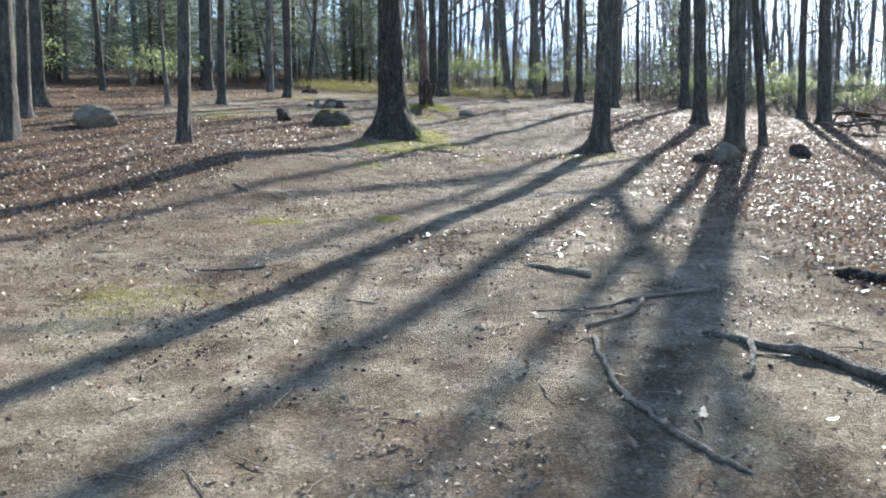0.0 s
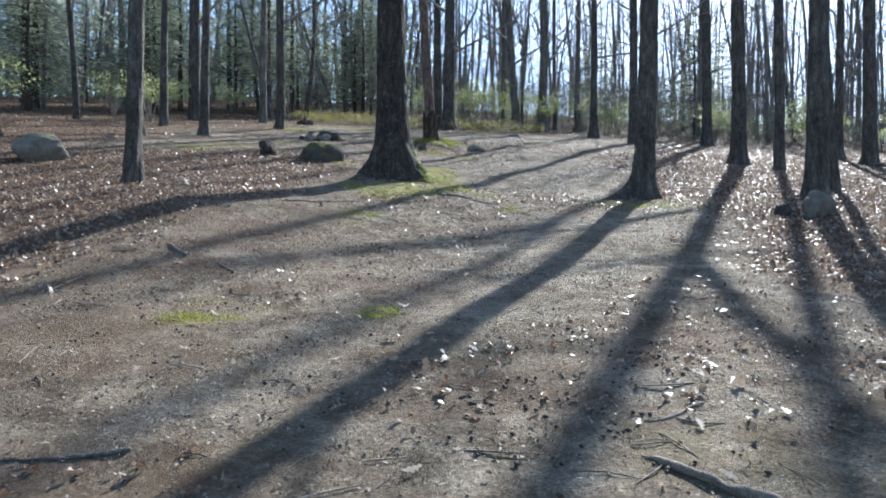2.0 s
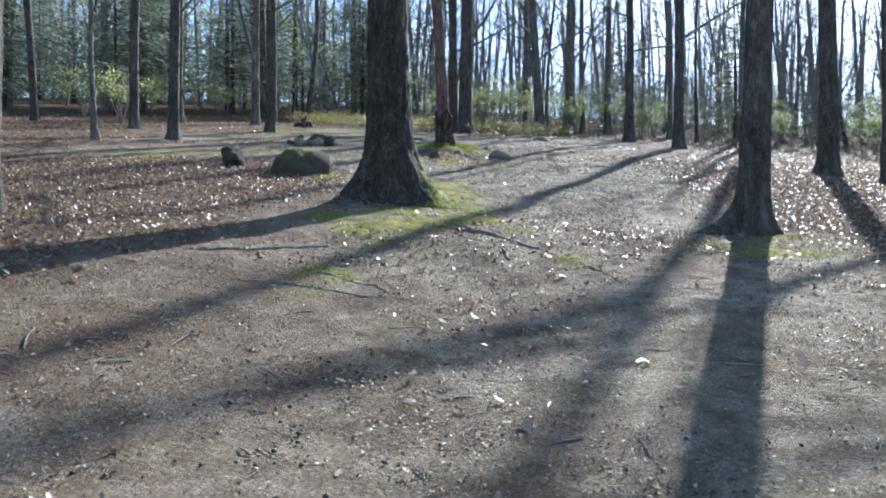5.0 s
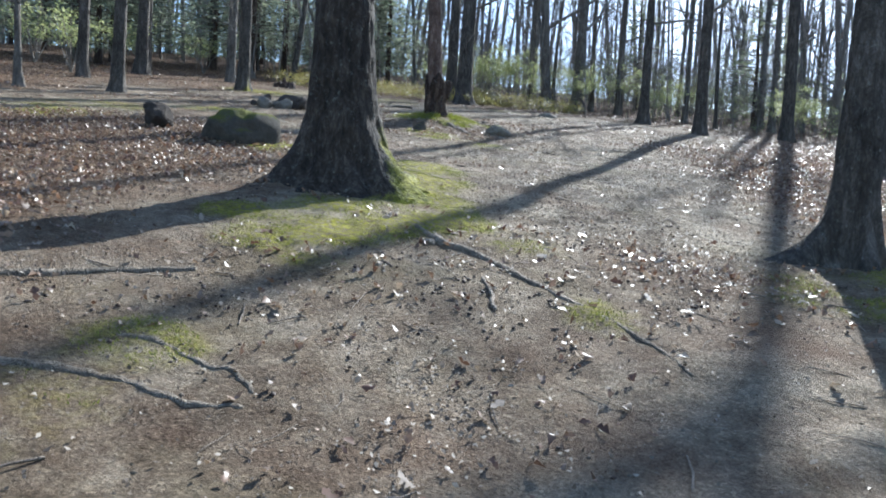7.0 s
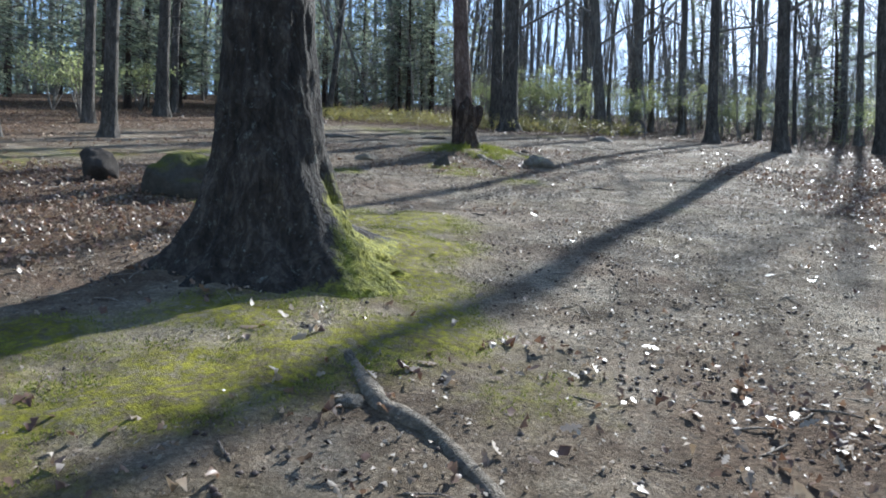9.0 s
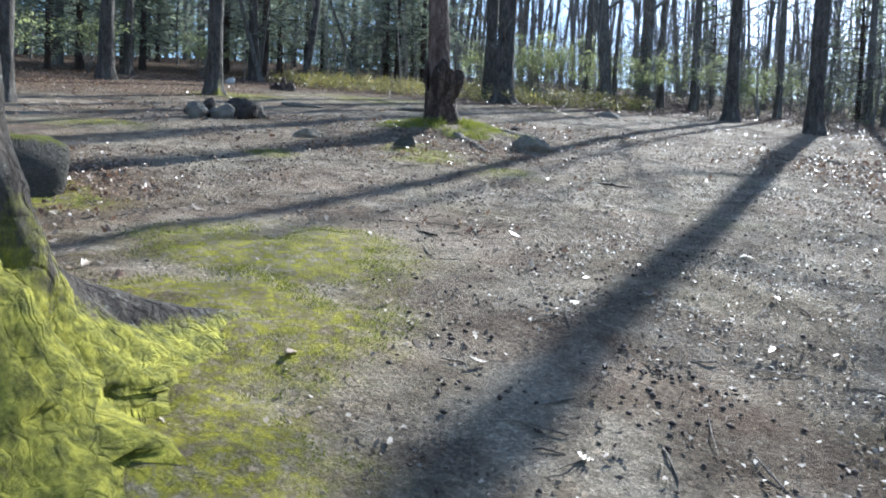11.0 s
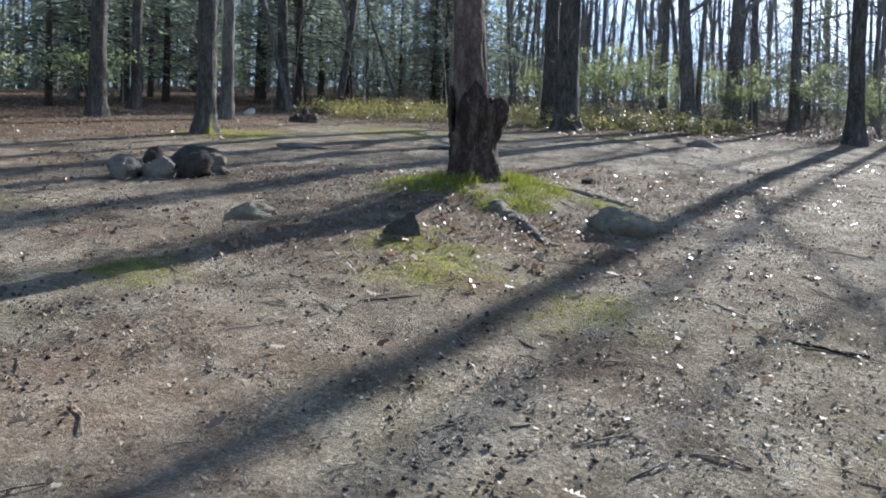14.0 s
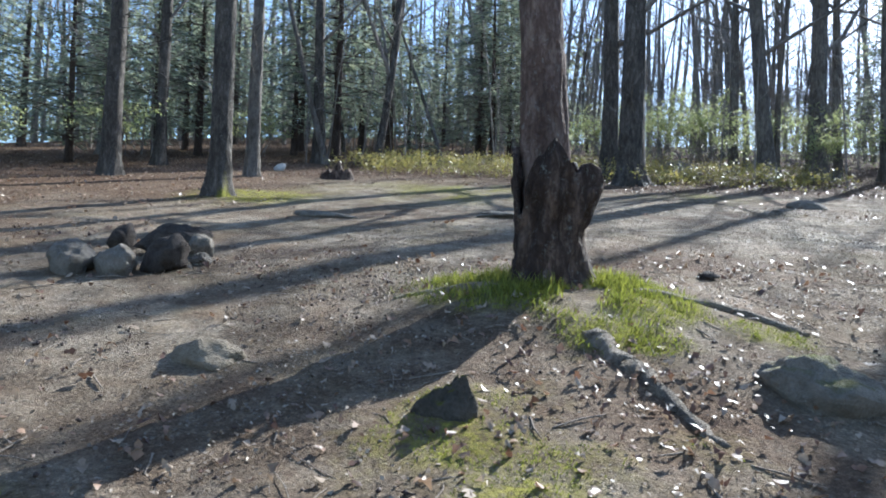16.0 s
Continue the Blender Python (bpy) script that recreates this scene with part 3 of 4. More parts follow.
# conifers
def conifer_mesh(seed, height, low, reach):
    rng = np.random.default_rng(seed)
    V, F = [], []
    count = 0
    z = low
    branches = Build()
    while z < height - .3:
        n = rng.integers(3, 6)
        for k in range(n):
            a = rng.uniform(0, 6.283)
            u = (z - low) / (height - low)
            ln = reach * (1 - u) ** .8 * rng.uniform(.6, 1.1) + .3
            wx, wy = math.cos(a), math.sin(a)
            droop = rng.uniform(.02, .3)
            branches.tube([(0, 0, z), (wx * ln * .5, wy * ln * .5, z + .08 * ln), (wx * ln, wy * ln, z - droop * ln * .5)], [.025, .015, .005], 3, False)
            m = int(10 + 20 * ln)
            s = rng.uniform(.12, 1, m) * ln
            side = rng.uniform(-1, 1, m) * (.12 + .38 * np.sqrt(s / ln) * (1.1 - s / ln)) * ln * .62
            px = wx * s - wy * side
            py = wy * s + wx * side
            pz = z + .1 * s - droop * s * s / ln * .6 - np.abs(side) * .25 + rng.normal(0, .05, m)
            yaw = a + np.sign(side) * rng.uniform(.2, 1.1, m)
            L = rng.uniform(.14, .36, m)
            W = L * rng.uniform(.13, .28, m)
            tilt = rng.uniform(-.5, .1, m)
            roll = rng.normal(0, .45, m)
            dx, dy = np.cos(yaw), np.sin(yaw)
            P = np.stack([px, py, pz], 1)
            D = np.stack([dx * np.cos(tilt), dy * np.cos(tilt), np.sin(tilt)], 1) * L[:, None]
            S = np.stack([-dy * np.cos(roll), dx * np.cos(roll), np.sin(roll)], 1) * W[:, None]
            quad = np.stack([P, P + D * .45 + S * .5, P + D, P + D * .4 - S * .5], 1)
            V.append(quad.reshape(-1, 3))
            count += m
        z += rng.uniform(.28, .5)
    verts = np.concatenate(V)
    return array_mesh("foliage", verts, np.arange(len(verts)).reshape(-1, 4), M_NEEDLE), branches.mesh("branches", M_PINEBARK)


def conifer(x, y, d, height, low, reach, seed, label):
    ob = thing("conifer_tree", on(x, y), label, "conifer", "conifers of the wood")
    part("trunk", trunk_mesh("trunk", d, height, seed, M_PINEBARK, seg=12, rings=14, flare=.2, sweep=.05, top=.08)[0], ob)
    fo, br = conifer_mesh(seed, height, low, reach)
    crown = part("crown", br, ob)
    part("foliage", fo, crown, "dark green drooping needle sprays")
    return ob


CON = [conifer(-19, 47, .34, 12, 1.6, 3.4, 301, "dark green hemlock with drooping sprays"),
       conifer(-6.0, 58, .38, 13, 2.4, 3.6, 302, "tall dark green hemlock, bare below"),
       conifer(-15.5, 52, .3, 10, 1.0, 3.0, 303, "dense dark green hemlock"),
       conifer(11.5, 62, .26, 9, .8, 2.8, 304, "dark green conifer beyond bare trees"),
       conifer(-9.15, 51.0, .05, 1.9, .2, .75, 305, "young hemlock sapling at the wood's edge")]
rngc = random.Random(17)
spots = [(-22, 38), (-25, 43), (-17, 43.5), (-29, 36), (-21, 52), (-12.5, 56), (-7.5, 60), (-1, 61), (-16, 60), (-10, 65), (-24, 60), (-4, 66), (1.5, 66),
         (-30, 50), (-27, 55), (-19, 66), (-33, 44), (-36, 38), (-26, 31), (-31, 28), (-38, 30), (-14, 70), (-6, 72), (-22, 34), (-36, 55), (-34, 62),
         (-29, 68), (-12, 76), (-20, 75), (-2, 75), (3.5, 72), (20, 66), (26, 72), (-40, 46), (-42, 22), (-30, 20), (-36, 14), (17.5, 58), (-8, 56), (-11.5, 60), (-18, 48.5),
         (-13, 63), (-17, 56), (0.5, 57.5), (-5.5, 62.5)]
spots_near = [(-17.2, 40.0), (-20, 36.5), (-13.2, 50.5), (-6.8, 55.5), (-2.0, 58.5), (-23, 41)]
spots = [p for k, p in enumerate(spots) if k % 4 != 3] + spots_near
spots = [(x, y) for x, y in spots if x > 8 or x < -1.3 - .105 * (y - 22.5)]
for k, (x, y) in enumerate(spots):
    ob = copy_thing(CON[(k * 2 + k // 3) % 4 if x < 8 else 3], on(x + rngc.uniform(-.8, .8), y + rngc.uniform(-.8, .8), rngc.uniform(0, 360)))
    s = rngc.uniform(.8, 1.2)
    ob.scale = (s, s, s)


# shrubs in young leaf
def leaf_cloud(rng, centres, spread, count, size, flat=.5, slim=.3):
    c = centres[rng.integers(0, len(centres), count)] + rng.normal(0, 1, (count, 3)) * spread
    yaw, tilt = rng.uniform(0, 6.283, count), rng.normal(0, flat, count)
    L = rng.uniform(.6, 1.3, count) * size
    dx, dy = np.cos(yaw), np.sin(yaw)
    D = np.stack([dx * np.cos(tilt), dy * np.cos(tilt), np.sin(tilt)], 1) * L[:, None]
    S = np.stack([-dy, dx, rng.normal(0, .5, count)], 1) * (L * slim)[:, None]
    quad = np.stack([c, c + D * .5 + S, c + D, c + D * .5 - S], 1).reshape(-1, 3)
    return quad, np.arange(count * 4).reshape(-1, 4)


def shrub(x, y, height, width, seed, count, label, mat=None, size=.09):
    ob = thing("shrub", on(x, y), label, "shrub", "shrubs at the wood's edge")
    rng = np.random.default_rng(seed)
    b = Build()
    tips = []
    for k in range(9):
        a, r = rng.uniform(0, 6.283), width * .5 * math.sqrt(rng.uniform(.05, 1))
        top = np.array([math.cos(a) * r, math.sin(a) * r, height * rng.uniform(.55, 1)])
        mid = top * np.array([.45, .45, .55])
        b.tube([(0, 0, -.05), tuple(mid), tuple(top)], [.02, .014, .004], 4, False)
        for j in range(5):
            q = mid + (top - mid) * rng.uniform(.1, 1) + rng.normal(0, .16, 3) * np.array([width, width, .5])
            b.tube([tuple(mid + (top - mid) * .3), tuple(q)], [.007, .002], 3, False)
            tips.append(q)
    frame_ob = part("crown", b.mesh("crown", M_TWIG), ob, "thin grey branching stems")
    v, f = leaf_cloud(rng, np.array(tips), np.array([.17, .17, .09]), count, size)
    part("foliage", array_mesh("foliage", v, f, mat or M_SPRING), frame_ob, "pale yellow-green young leaves")
    return ob


SHR = [shrub(2.0, 49.0, 3.2, 3.0, 401, 2600, "tall shrub in pale green young leaf"),
       shrub(6.0, 50.3, 2.8, 2.6, 402, 1700, "open shrub with pale green young leaves"),
       shrub(-16.5, 36.5, 2.2, 2.0, 403, 1100, "small shrub with thin yellow-green leaves")]
for k, (x, y, s) in enumerate([(.6, 50.5, 1), (3.8, 49.2, .9), (5.0, 48.0, .75), (8.2, 51, 1), (10.5, 49, .8), (12.5, 53, 1), (-13.4, 33.5, 1), (-18, 30, 1.1), (-15.5, 40.5, 1),
                               (16, 47, .9), (19, 40, 1), (21, 36, .9), (24, 33, 1.1), (1.8, 53, 1.2), (-1.8, 54, 1), (-13.6, 45.5, .9), (14.8, 44, .8), (-17, 26, .9), (22, 47, 1)]):
    ob = copy_thing(SHR[2] if x < -10 else SHR[k % 2], on(x, y, 70 * k))
    ob.scale = (s, s, s)


# far woods, low growth (nobody could count these)
def far_woods():
    rng = random.Random(91)
    b = Build()
    for k in range(620):
        a = rng.uniform(-1.15, 1.15)
        r = rng.uniform(62, 125)
        x, y = r * math.sin(a), 4 + r * math.cos(a)
        x, y, z = on(x, y).translation
        d, h = rng.uniform(.1, .4), rng.uniform(14, 22)
        lx, ly = rng.uniform(-.09, .09), rng.uniform(-.09, .09)
        b.tube([(x, y, z - .2), (x + lx * h * .5 + rng.uniform(-.4, .4), y + ly * h * .5, z + h * .5), (x + lx * h, y + ly * h, z + h)], [d * .55, d * .4, d * .1], 5, False)
        for j in range(12):
            zz = z + rng.uniform(2.5, h)
            t = rng.uniform(0, 6.283)
            l1 = rng.uniform(1.2, 3.6)
            p = (x + lx * (zz - z), y + ly * (zz - z), zz)
            m = (p[0] + math.cos(t) * l1 * .5, p[1] + math.sin(t) * l1 * .5, zz + l1 * .35)
            e = (p[0] + math.cos(t + .4) * l1, p[1] + math.sin(t + .4) * l1, zz + l1 * .8)
            b.tube([p, m, e], [.05, .03, .008], 3, False)
            b.tube([m, (m[0] + rng.uniform(-1, 1), m[1] + rng.uniform(-1, 1), m[2] + rng.uniform(.3, 1.4))], [.022, .006], 3, False)
    solo("far_woods", b.mesh("far_woods", M_TWIG), Matrix(), "bare grey trees of the far woods", "woods", kind="stuff")


far_woods()


def far_green():
    rng = np.random.default_rng(92)
    cs = []
    for k in range(1500):
        a, r = rng.uniform(-1.1, -.05), rng.uniform(70, 110)
        if rng.random() < .18:
            a = rng.uniform(.14, 1.1)
        x, y = r * math.sin(a), 4 + r * math.cos(a)
        cs.append(tuple(on(x, y, 0, rng.uniform(.5, 9) if a < .12 else rng.uniform(.3, 3.5)).translation))
    for k in range(700):
        a, r = rng.uniform(-1.1, -.05), rng.uniform(78, 112)
        cs.append(tuple(on(r * math.sin(a), 4 + r * math.cos(a), 0, rng.uniform(0, 4)).translation))
    v, f = leaf_cloud(rng, np.array(cs), np.array([1.2, 1.2, .7]), 56000, .5)
    solo("far_conifer_woods", array_mesh("far_conifer_woods", v, f, M_NEEDLE), Matrix(), "dark green conifer foliage deep in the woods", "woods", kind="stuff")


far_green()


def twig_haze():
    rng = np.random.default_rng(94)
    cs = []
    for k in range(3400):
        a, r = rng.uniform(-1.15, 1.15), rng.uniform(56, 118)
        up = rng.uniform(0, 3.5) if k % 2 else rng.uniform(2, 16)
        cs.append(tuple(on(r * math.sin(a), 4 + r * math.cos(a), 0, up).translation))
    v, f = leaf_cloud(rng, np.array(cs), np.array([.9, .9, .6]), 90000, 1.25, 1.1, .012)
    solo("far_undergrowth", array_mesh("far_undergrowth", v, f, M_TWIG), Matrix(), "tangle of thin bare twigs deep in the woods", "undergrowth", kind="stuff")


twig_haze()


def low_growth():
    rng = np.random.default_rng(93)
    n = 900
    x, y = rng.uniform(-10, 5, n), rng.uniform(42.0, 49, n)
    keep = (y > 43 + .25 * np.abs(x + 4)) | (rng.random(n) < .2)
    x, y = x[keep], y[keep]
    cs = np.stack([x, y, ground_z(x, y) + rng.uniform(.05, .55, len(x))], 1)
    v, f = leaf_cloud(rng, cs, np.array([.16, .16, .1]), 22000, .075)
    solo("low_shrubs", array_mesh("low_shrubs", v, f, M_LOWGREEN), SLOPE, "low yellow-green undergrowth along the wood's edge", "undergrowth", kind="stuff")


low_growth()


def rim_growth():
    rng = np.random.default_rng(97)
    n = 1500
    x, y = rng.uniform(-3, 34, n), rng.uniform(50, 68, n)
    z = ground_z(x, y)
    v, f = leaf_cloud(rng, np.stack([x, y, z + rng.uniform(.1, 3.2, n)], 1), np.array([.7, .7, .5]), 26000, .75, 1.0, .012)
    solo("rim_undergrowth", array_mesh("rim_undergrowth", v, f, M_TWIG), SLOPE, "tangle of bare twigs beyond the clearing's rim", "undergrowth", kind="stuff")
    k = rng.random(n) < .3
    v, f = leaf_cloud(rng, np.stack([x[k], y[k], z[k] + rng.uniform(.15, 1.8, k.sum())], 1), np.array([.5, .5, .22]), 12000, .11)
    solo("rim_shrubs", array_mesh("rim_shrubs", v, f, M_SPRING), SLOPE, "pale green young leaves on low shrubs", "undergrowth", kind="stuff")


rim_growth()


def brush():
    rng = random.Random(55)
    b = Build()
    for k in range(560):
        x, y = rng.uniform(-20, 48), rng.uniform(45, 84)
        p = on(x, y).translation
        h, lx, ly = rng.uniform(2, 7), rng.uniform(-.12, .12), rng.uniform(-.12, .12)
        r = h * .0042
        b.tube([p, p + Vector((lx * h * .4, ly * h * .5, h * .5)), p + Vector((lx * h, ly * h, h))], [r * 1.3, r, r * .3], 4, False)
        for j in range(7):
            u = rng.uniform(.25, .95)
            q = p + Vector((lx * h * u, ly * h * u, h * u))
            w = Vector((rng.uniform(-1, 1), rng.uniform(-1, 1), rng.uniform(.1, .9))) * h * .16
            b.tube([q, q + w, q + w * 1.7 + Vector((0, 0, .15))], [r * .5, r * .35, .003], 3, False)
    solo("brush", b.mesh("brush", M_TWIG), Matrix(), "thin bare grey saplings and brush under the trees", "brush", kind="stuff")


brush()


# ---- stones ----
def stone_mesh(name, size, seed, mat, sub=4, rough=.24, flat=0.0, point=0.0):
    bm = bmesh.new()
    bmesh.ops.create_icosphere(bm, subdivisions=sub, radius=1)
    for v in bm.verts:
        p = v.co.copy()
        k = 1 + rough * 1.6 * noise.noise(p * .9 + Vector((seed, 0, 0))) + rough * .7 * noise.noise(p * 2.3 + Vector((0, seed, 0))) + rough * .35 * noise.noise(p * 5 + Vector((seed, seed, 0)))
        p *= k
        for c in range(7):    # worn facets
            n = Vector((math.sin(seed + c * 2.1), math.cos(seed * 1.7 + c * 1.3), .5 * math.sin(seed * .6 + c))).normalized()
            d = p.dot(n) - .72
            if d > 0:
                p -= n * d * .75
        if flat and p.z > 1 - flat:
            p.z = 1 - flat + (p.z - 1 + flat) * .3
        if point:
            p.x *= 1 - point * max(0, p.z)
            p.y *= 1 - point * max(0, p.z)
        v.co = (p.x * size[0], p.y * size[1], p.z * size[2])
    me = bpy.data.meshes.new(name)
    bm.to_mesh(me)
    bm.free()
    me.materials.append(mat)
    me.polygons.foreach_set("use_smooth", [True] * len(me.polygons))
    return me


def stone(name, x, y, size, seed, mat, label, sink=.35, rz=0, group="", lift=0.0, tilt=(0, 0), **kw):
    """size: half lengths; sink: the share of the height that lies in the soil."""
    m = on(x, y, 0, size[2] * (1 - 2 * sink) + lift) @ pose(0, 0, 0, tilt[0] + 8, tilt[1] + 3, 0) @ pose(0, 0, 0, 0, 0, rz)
    return solo(name, stone_mesh(name, size, seed, mat, **kw), m, label, "stone", group)


stone("boulder", -3.6, 21.1, (.62, .5, .36), 1.3, M_STONEMOSS, "rounded grey boulder with moss, among dead leaves", .3, 10)
stone("boulder", -5.15, 21.7, (.26, .24, .27), 2.6, M_STONEDARK, "small dark pointed boulder in dead leaves", .25)
stone("boulder", -9.5, 18.6, (.66, .55, .4), 3.9, M_STONEGREEN, "large grey boulder among fallen leaves", .25)
stone("boulder", 5.45, 13.75, (.28, .25, .24), 4.4, M_STONE, "brown rounded boulder at a tree's foot", .25)
stone("boulder", 4.95, 13.8, (.15, .13, .11), 5.1, M_STONEDARK, "small dark stone near a tree's foot", .3)
stone("stone_chip", -.33, 16.0, (.07, .05, .03), 16.3, M_STONE, "small pale flat stone chip on the soil", .3, 25)
stone("boulder", 7.45, 14.9, (.24, .2, .19), 6.2, M_STONEDARK, "dark round stone among bright leaves", .25)
stone("flat_rock", .56, 26.85, (.34, .27, .17), 7.7, M_STONEGREEN, "broad low grey rock with mossy edges", .4, -25, tilt=(-10, 8), rough=.34)
stone("pointed_rock", -1.2, 26.05, (.15, .11, .17), 8.3, M_STONEMOSS, "pointed dark stone with moss, sticking out of soil", .4, 20, point=.7, tilt=(0, 14), rough=.4)
stone("flat_rock", -2.72, 26.4, (.24, .22, .12), 9.9, M_STONETAN, "low tan stone half buried in soil", .58, 15, rough=.34)
stone("flat_rock", 1.0, 46.8, (.72, .45, .42), 10.4, M_STONE, "pale flat boulder at the wood's edge", .3, -10)
stone("flat_rock", 2.8, 38.0, (.42, .3, .12), 11.4, M_STONE, "low grey stone in the trodden soil", .42)
stone("pale_stone", -10.9, 42.3, (.2, .07, .13), 12.6, M_STONEPALE, "small white upright stone at the wood's edge", .2, 20, tilt=(0, -25))
stone("flat_rock", -4.9, 32.6, (.55, .14, .06), 13.1, M_STONE, "long low grey stone in the trodden soil", .3)
stone("flat_rock", -2.4, 33.5, (.4, .2, .07), 14.6, M_STONE, "low grey stone in the trodden soil", .3)
stone("flat_rock", .25, 29.6, (.1, .09, .05), 15.2, M_STONEDARK, "small dark stone in the trodden soil", .3)
RING = [(-5.22, 28.15, (.25, .2, .17), 21, M_STONE), (-4.72, 28.15, (.26, .19, .17), 22, M_STONE), (-4.38, 28.42, (.2, .19, .2), 23, M_STONEDARK), (-4.85, 29.1, (.36, .2, .2), 24, M_STONEDARK),
        (-5.5, 29.05, (.13, .13, .2), 25, M_STONEDARK), (-4.5, 29.1, (.15, .13, .15), 26, M_STONE), (-5.75, 28.75, (.12, .11, .09), 27, M_STONEDARK), (-4.22, 28.75, (.12, .1, .08), 28, M_STONE)]
for x, y, size, seed, mat in RING:
    x, size = -5.05 + (x + 4.95) * .9, tuple(q * e for q, e in zip(size, (1.15, 1.05, .98)))
    stone("fire_ring_stone", x, y, size, seed, mat, "rounded grey stone of a rough fire ring" if mat is M_STONE else "dark stone of a rough fire ring", .27, seed * 31, "stones of the fire ring", rough=.36)


# ---- the hollow tree on its mound ----
def hollow_tree(x, y):
    ob = thing("hollow_tree", on(x, y), "reddish tree growing out of a broken hollow stump, mossy mound", "tree")
    me, centre = trunk_mesh("trunk", .34, 17, 61, M_REDBARK, seg=48, rings=80, flare=.05, relief=.022, sweep=.12, lean=(-.06, .03))
    part("trunk", me, ob)
    part("crown", crown_mesh("crown", centre, .375, 17, 61, M_TWIG, 6, 9), ob, "bare grey limbs and twigs")
    b = Build()
    seg, rings = 72, 40
    outer = []
    for layer, off in ((0, 0.0), (1, -.035)):
        for i in range(rings + 1):
            for k in range(seg):
                a = 2 * math.pi * k / seg
                g = lambda m, w: math.exp(-(((a - m + math.pi) % (2 * math.pi) - math.pi) / w) ** 2)
                rim = .80 + 0.12 * g(3.2, .5) + .12 * g(-1.42, .3) - .33 * g(-2.3, .3) - .1 * g(-.75, .25) - .04 * g(-.1, .35)
                rim += .05 * noise.noise(Vector((math.cos(a) * 5, math.sin(a) * 5, 7))) + .03 * math.sin(9 * a)
                z = -.3 + (rim + .3) * i / rings
                zz = max(z, 0)
                r = .222 + .035 * math.exp(-((z - .75) / .3) ** 2) + .11 * math.exp(-zz / .1) * (.6 + .4 * math.cos(3 * a + .5))
                r += .10 * math.exp(-((z - .6) / .17) ** 2) * g(-.2, .5) + .03 * g(-1.42, .2) * step(.3, .8, z)
                r += .045 * noise.noise(Vector((math.cos(a) * 2.2, math.sin(a) * 2.2, z * 4))) + .04 * noise.noise(Vector((math.cos(a) * 5, math.sin(a) * 5, z * 6))) + .018 * noise.noise(Vector((math.cos(a) * 12, math.sin(a) * 12, z * 14)))
                r += off
                px, py = r * math.cos(a) * 1.06, r * math.sin(a)
                b.v.append((px, py, z + (.225 * py - .08 * px) * math.exp(-(max(z, 0) / .4) ** 2)))
                b.moss.append(.8 * math.exp(-max(z, 0) / .16))
    n1 = (rings + 1) * seg
    for i in range(rings):
        for k in range(seg):
            p, q = i * seg + k, i * seg + (k + 1) % seg
            b.f.append((p, q, q + seg, p + seg))
            b.f.append((n1 + p, n1 + p + seg, n1 + q + seg, n1 + q))
    for k in range(seg):
        p, q = rings * seg + k, rings * seg + (k + 1) % seg
        b.f.append((p, q, n1 + q, n1 + p))
    b.v = [(x * 1.08, y * 1.08, z * 1.14) for x, y, z in b.v]
    part("broken_shell", b.mesh("broken_shell", M_DEADWOOD), ob, "dark rotten hollow shell with a jagged rim")
    return ob


hollow_tree(-1.03, 28.3)


# ---- roots, branches, sticks ----
def ground_line(pts, n, seed, lift=0.0, wander=.03):
    """Points along a smooth line over the ground through (x, y) pairs."""
    rng = random.Random(seed)
    out = []
    for i in range(n + 1):
        u = i / n * (len(pts) - 1)
        k = min(int(u), len(pts) - 2)
        t = u - k
        p0, p1, p2, p3 = (pts[max(k - 1, 0)], pts[k], pts[k + 1], pts[min(k + 2, len(pts) - 1)])
        c = [.5 * (2 * b + (c_ - a) * t + (2 * a - 5 * b + 4 * c_ - d) * t * t + (3 * b - a - 3 * c_ + d) * t ** 3) for a, b, c_, d in zip(p0, p1, p2, p3)]
        x, y = c[0] + rng.uniform(-wander, wander), c[1] + rng.uniform(-wander, wander)
        out.append((x, y, gz(x, y) + lift))
    return out


def lying(name, pts, r0, r1, seed, mat, label, category, lift=.5, n=16, wander=.012, side=(), moss=0.0):
    b = Build()
    line = ground_line(pts, n, seed, 0, wander)
    rad = [r0 + (r1 - r0) * i / n for i in range(n + 1)]
    rad = [r * min(1, .3 + .25 * i) for i, r in enumerate(rad)]
    rad = [r * (1 + .5 * (noise.noise(Vector((i * .55, seed * 3.1, 0))))) for i, r in enumerate(rad)]
    b.tube([(x, y, z + r * (lift + .35 * noise.noise(Vector((i * .4, seed, 5))))) for i, ((x, y, z), r) in enumerate(zip(line, rad))], rad, 9, True, .14, seed)
    for spts, ra, rb in side:
        l2 = ground_line(spts, 6, seed + 1, 0, .01)
        b.tube([(x, y, z + ra * lift) for x, y, z in l2], [ra + (rb - ra) * i / 6 for i in range(7)], 6, True, .25, seed)
    if moss:
        b.moss = [moss] * len(b.v)
    return solo(name, b.mesh(name, mat), SLOPE, label, category)


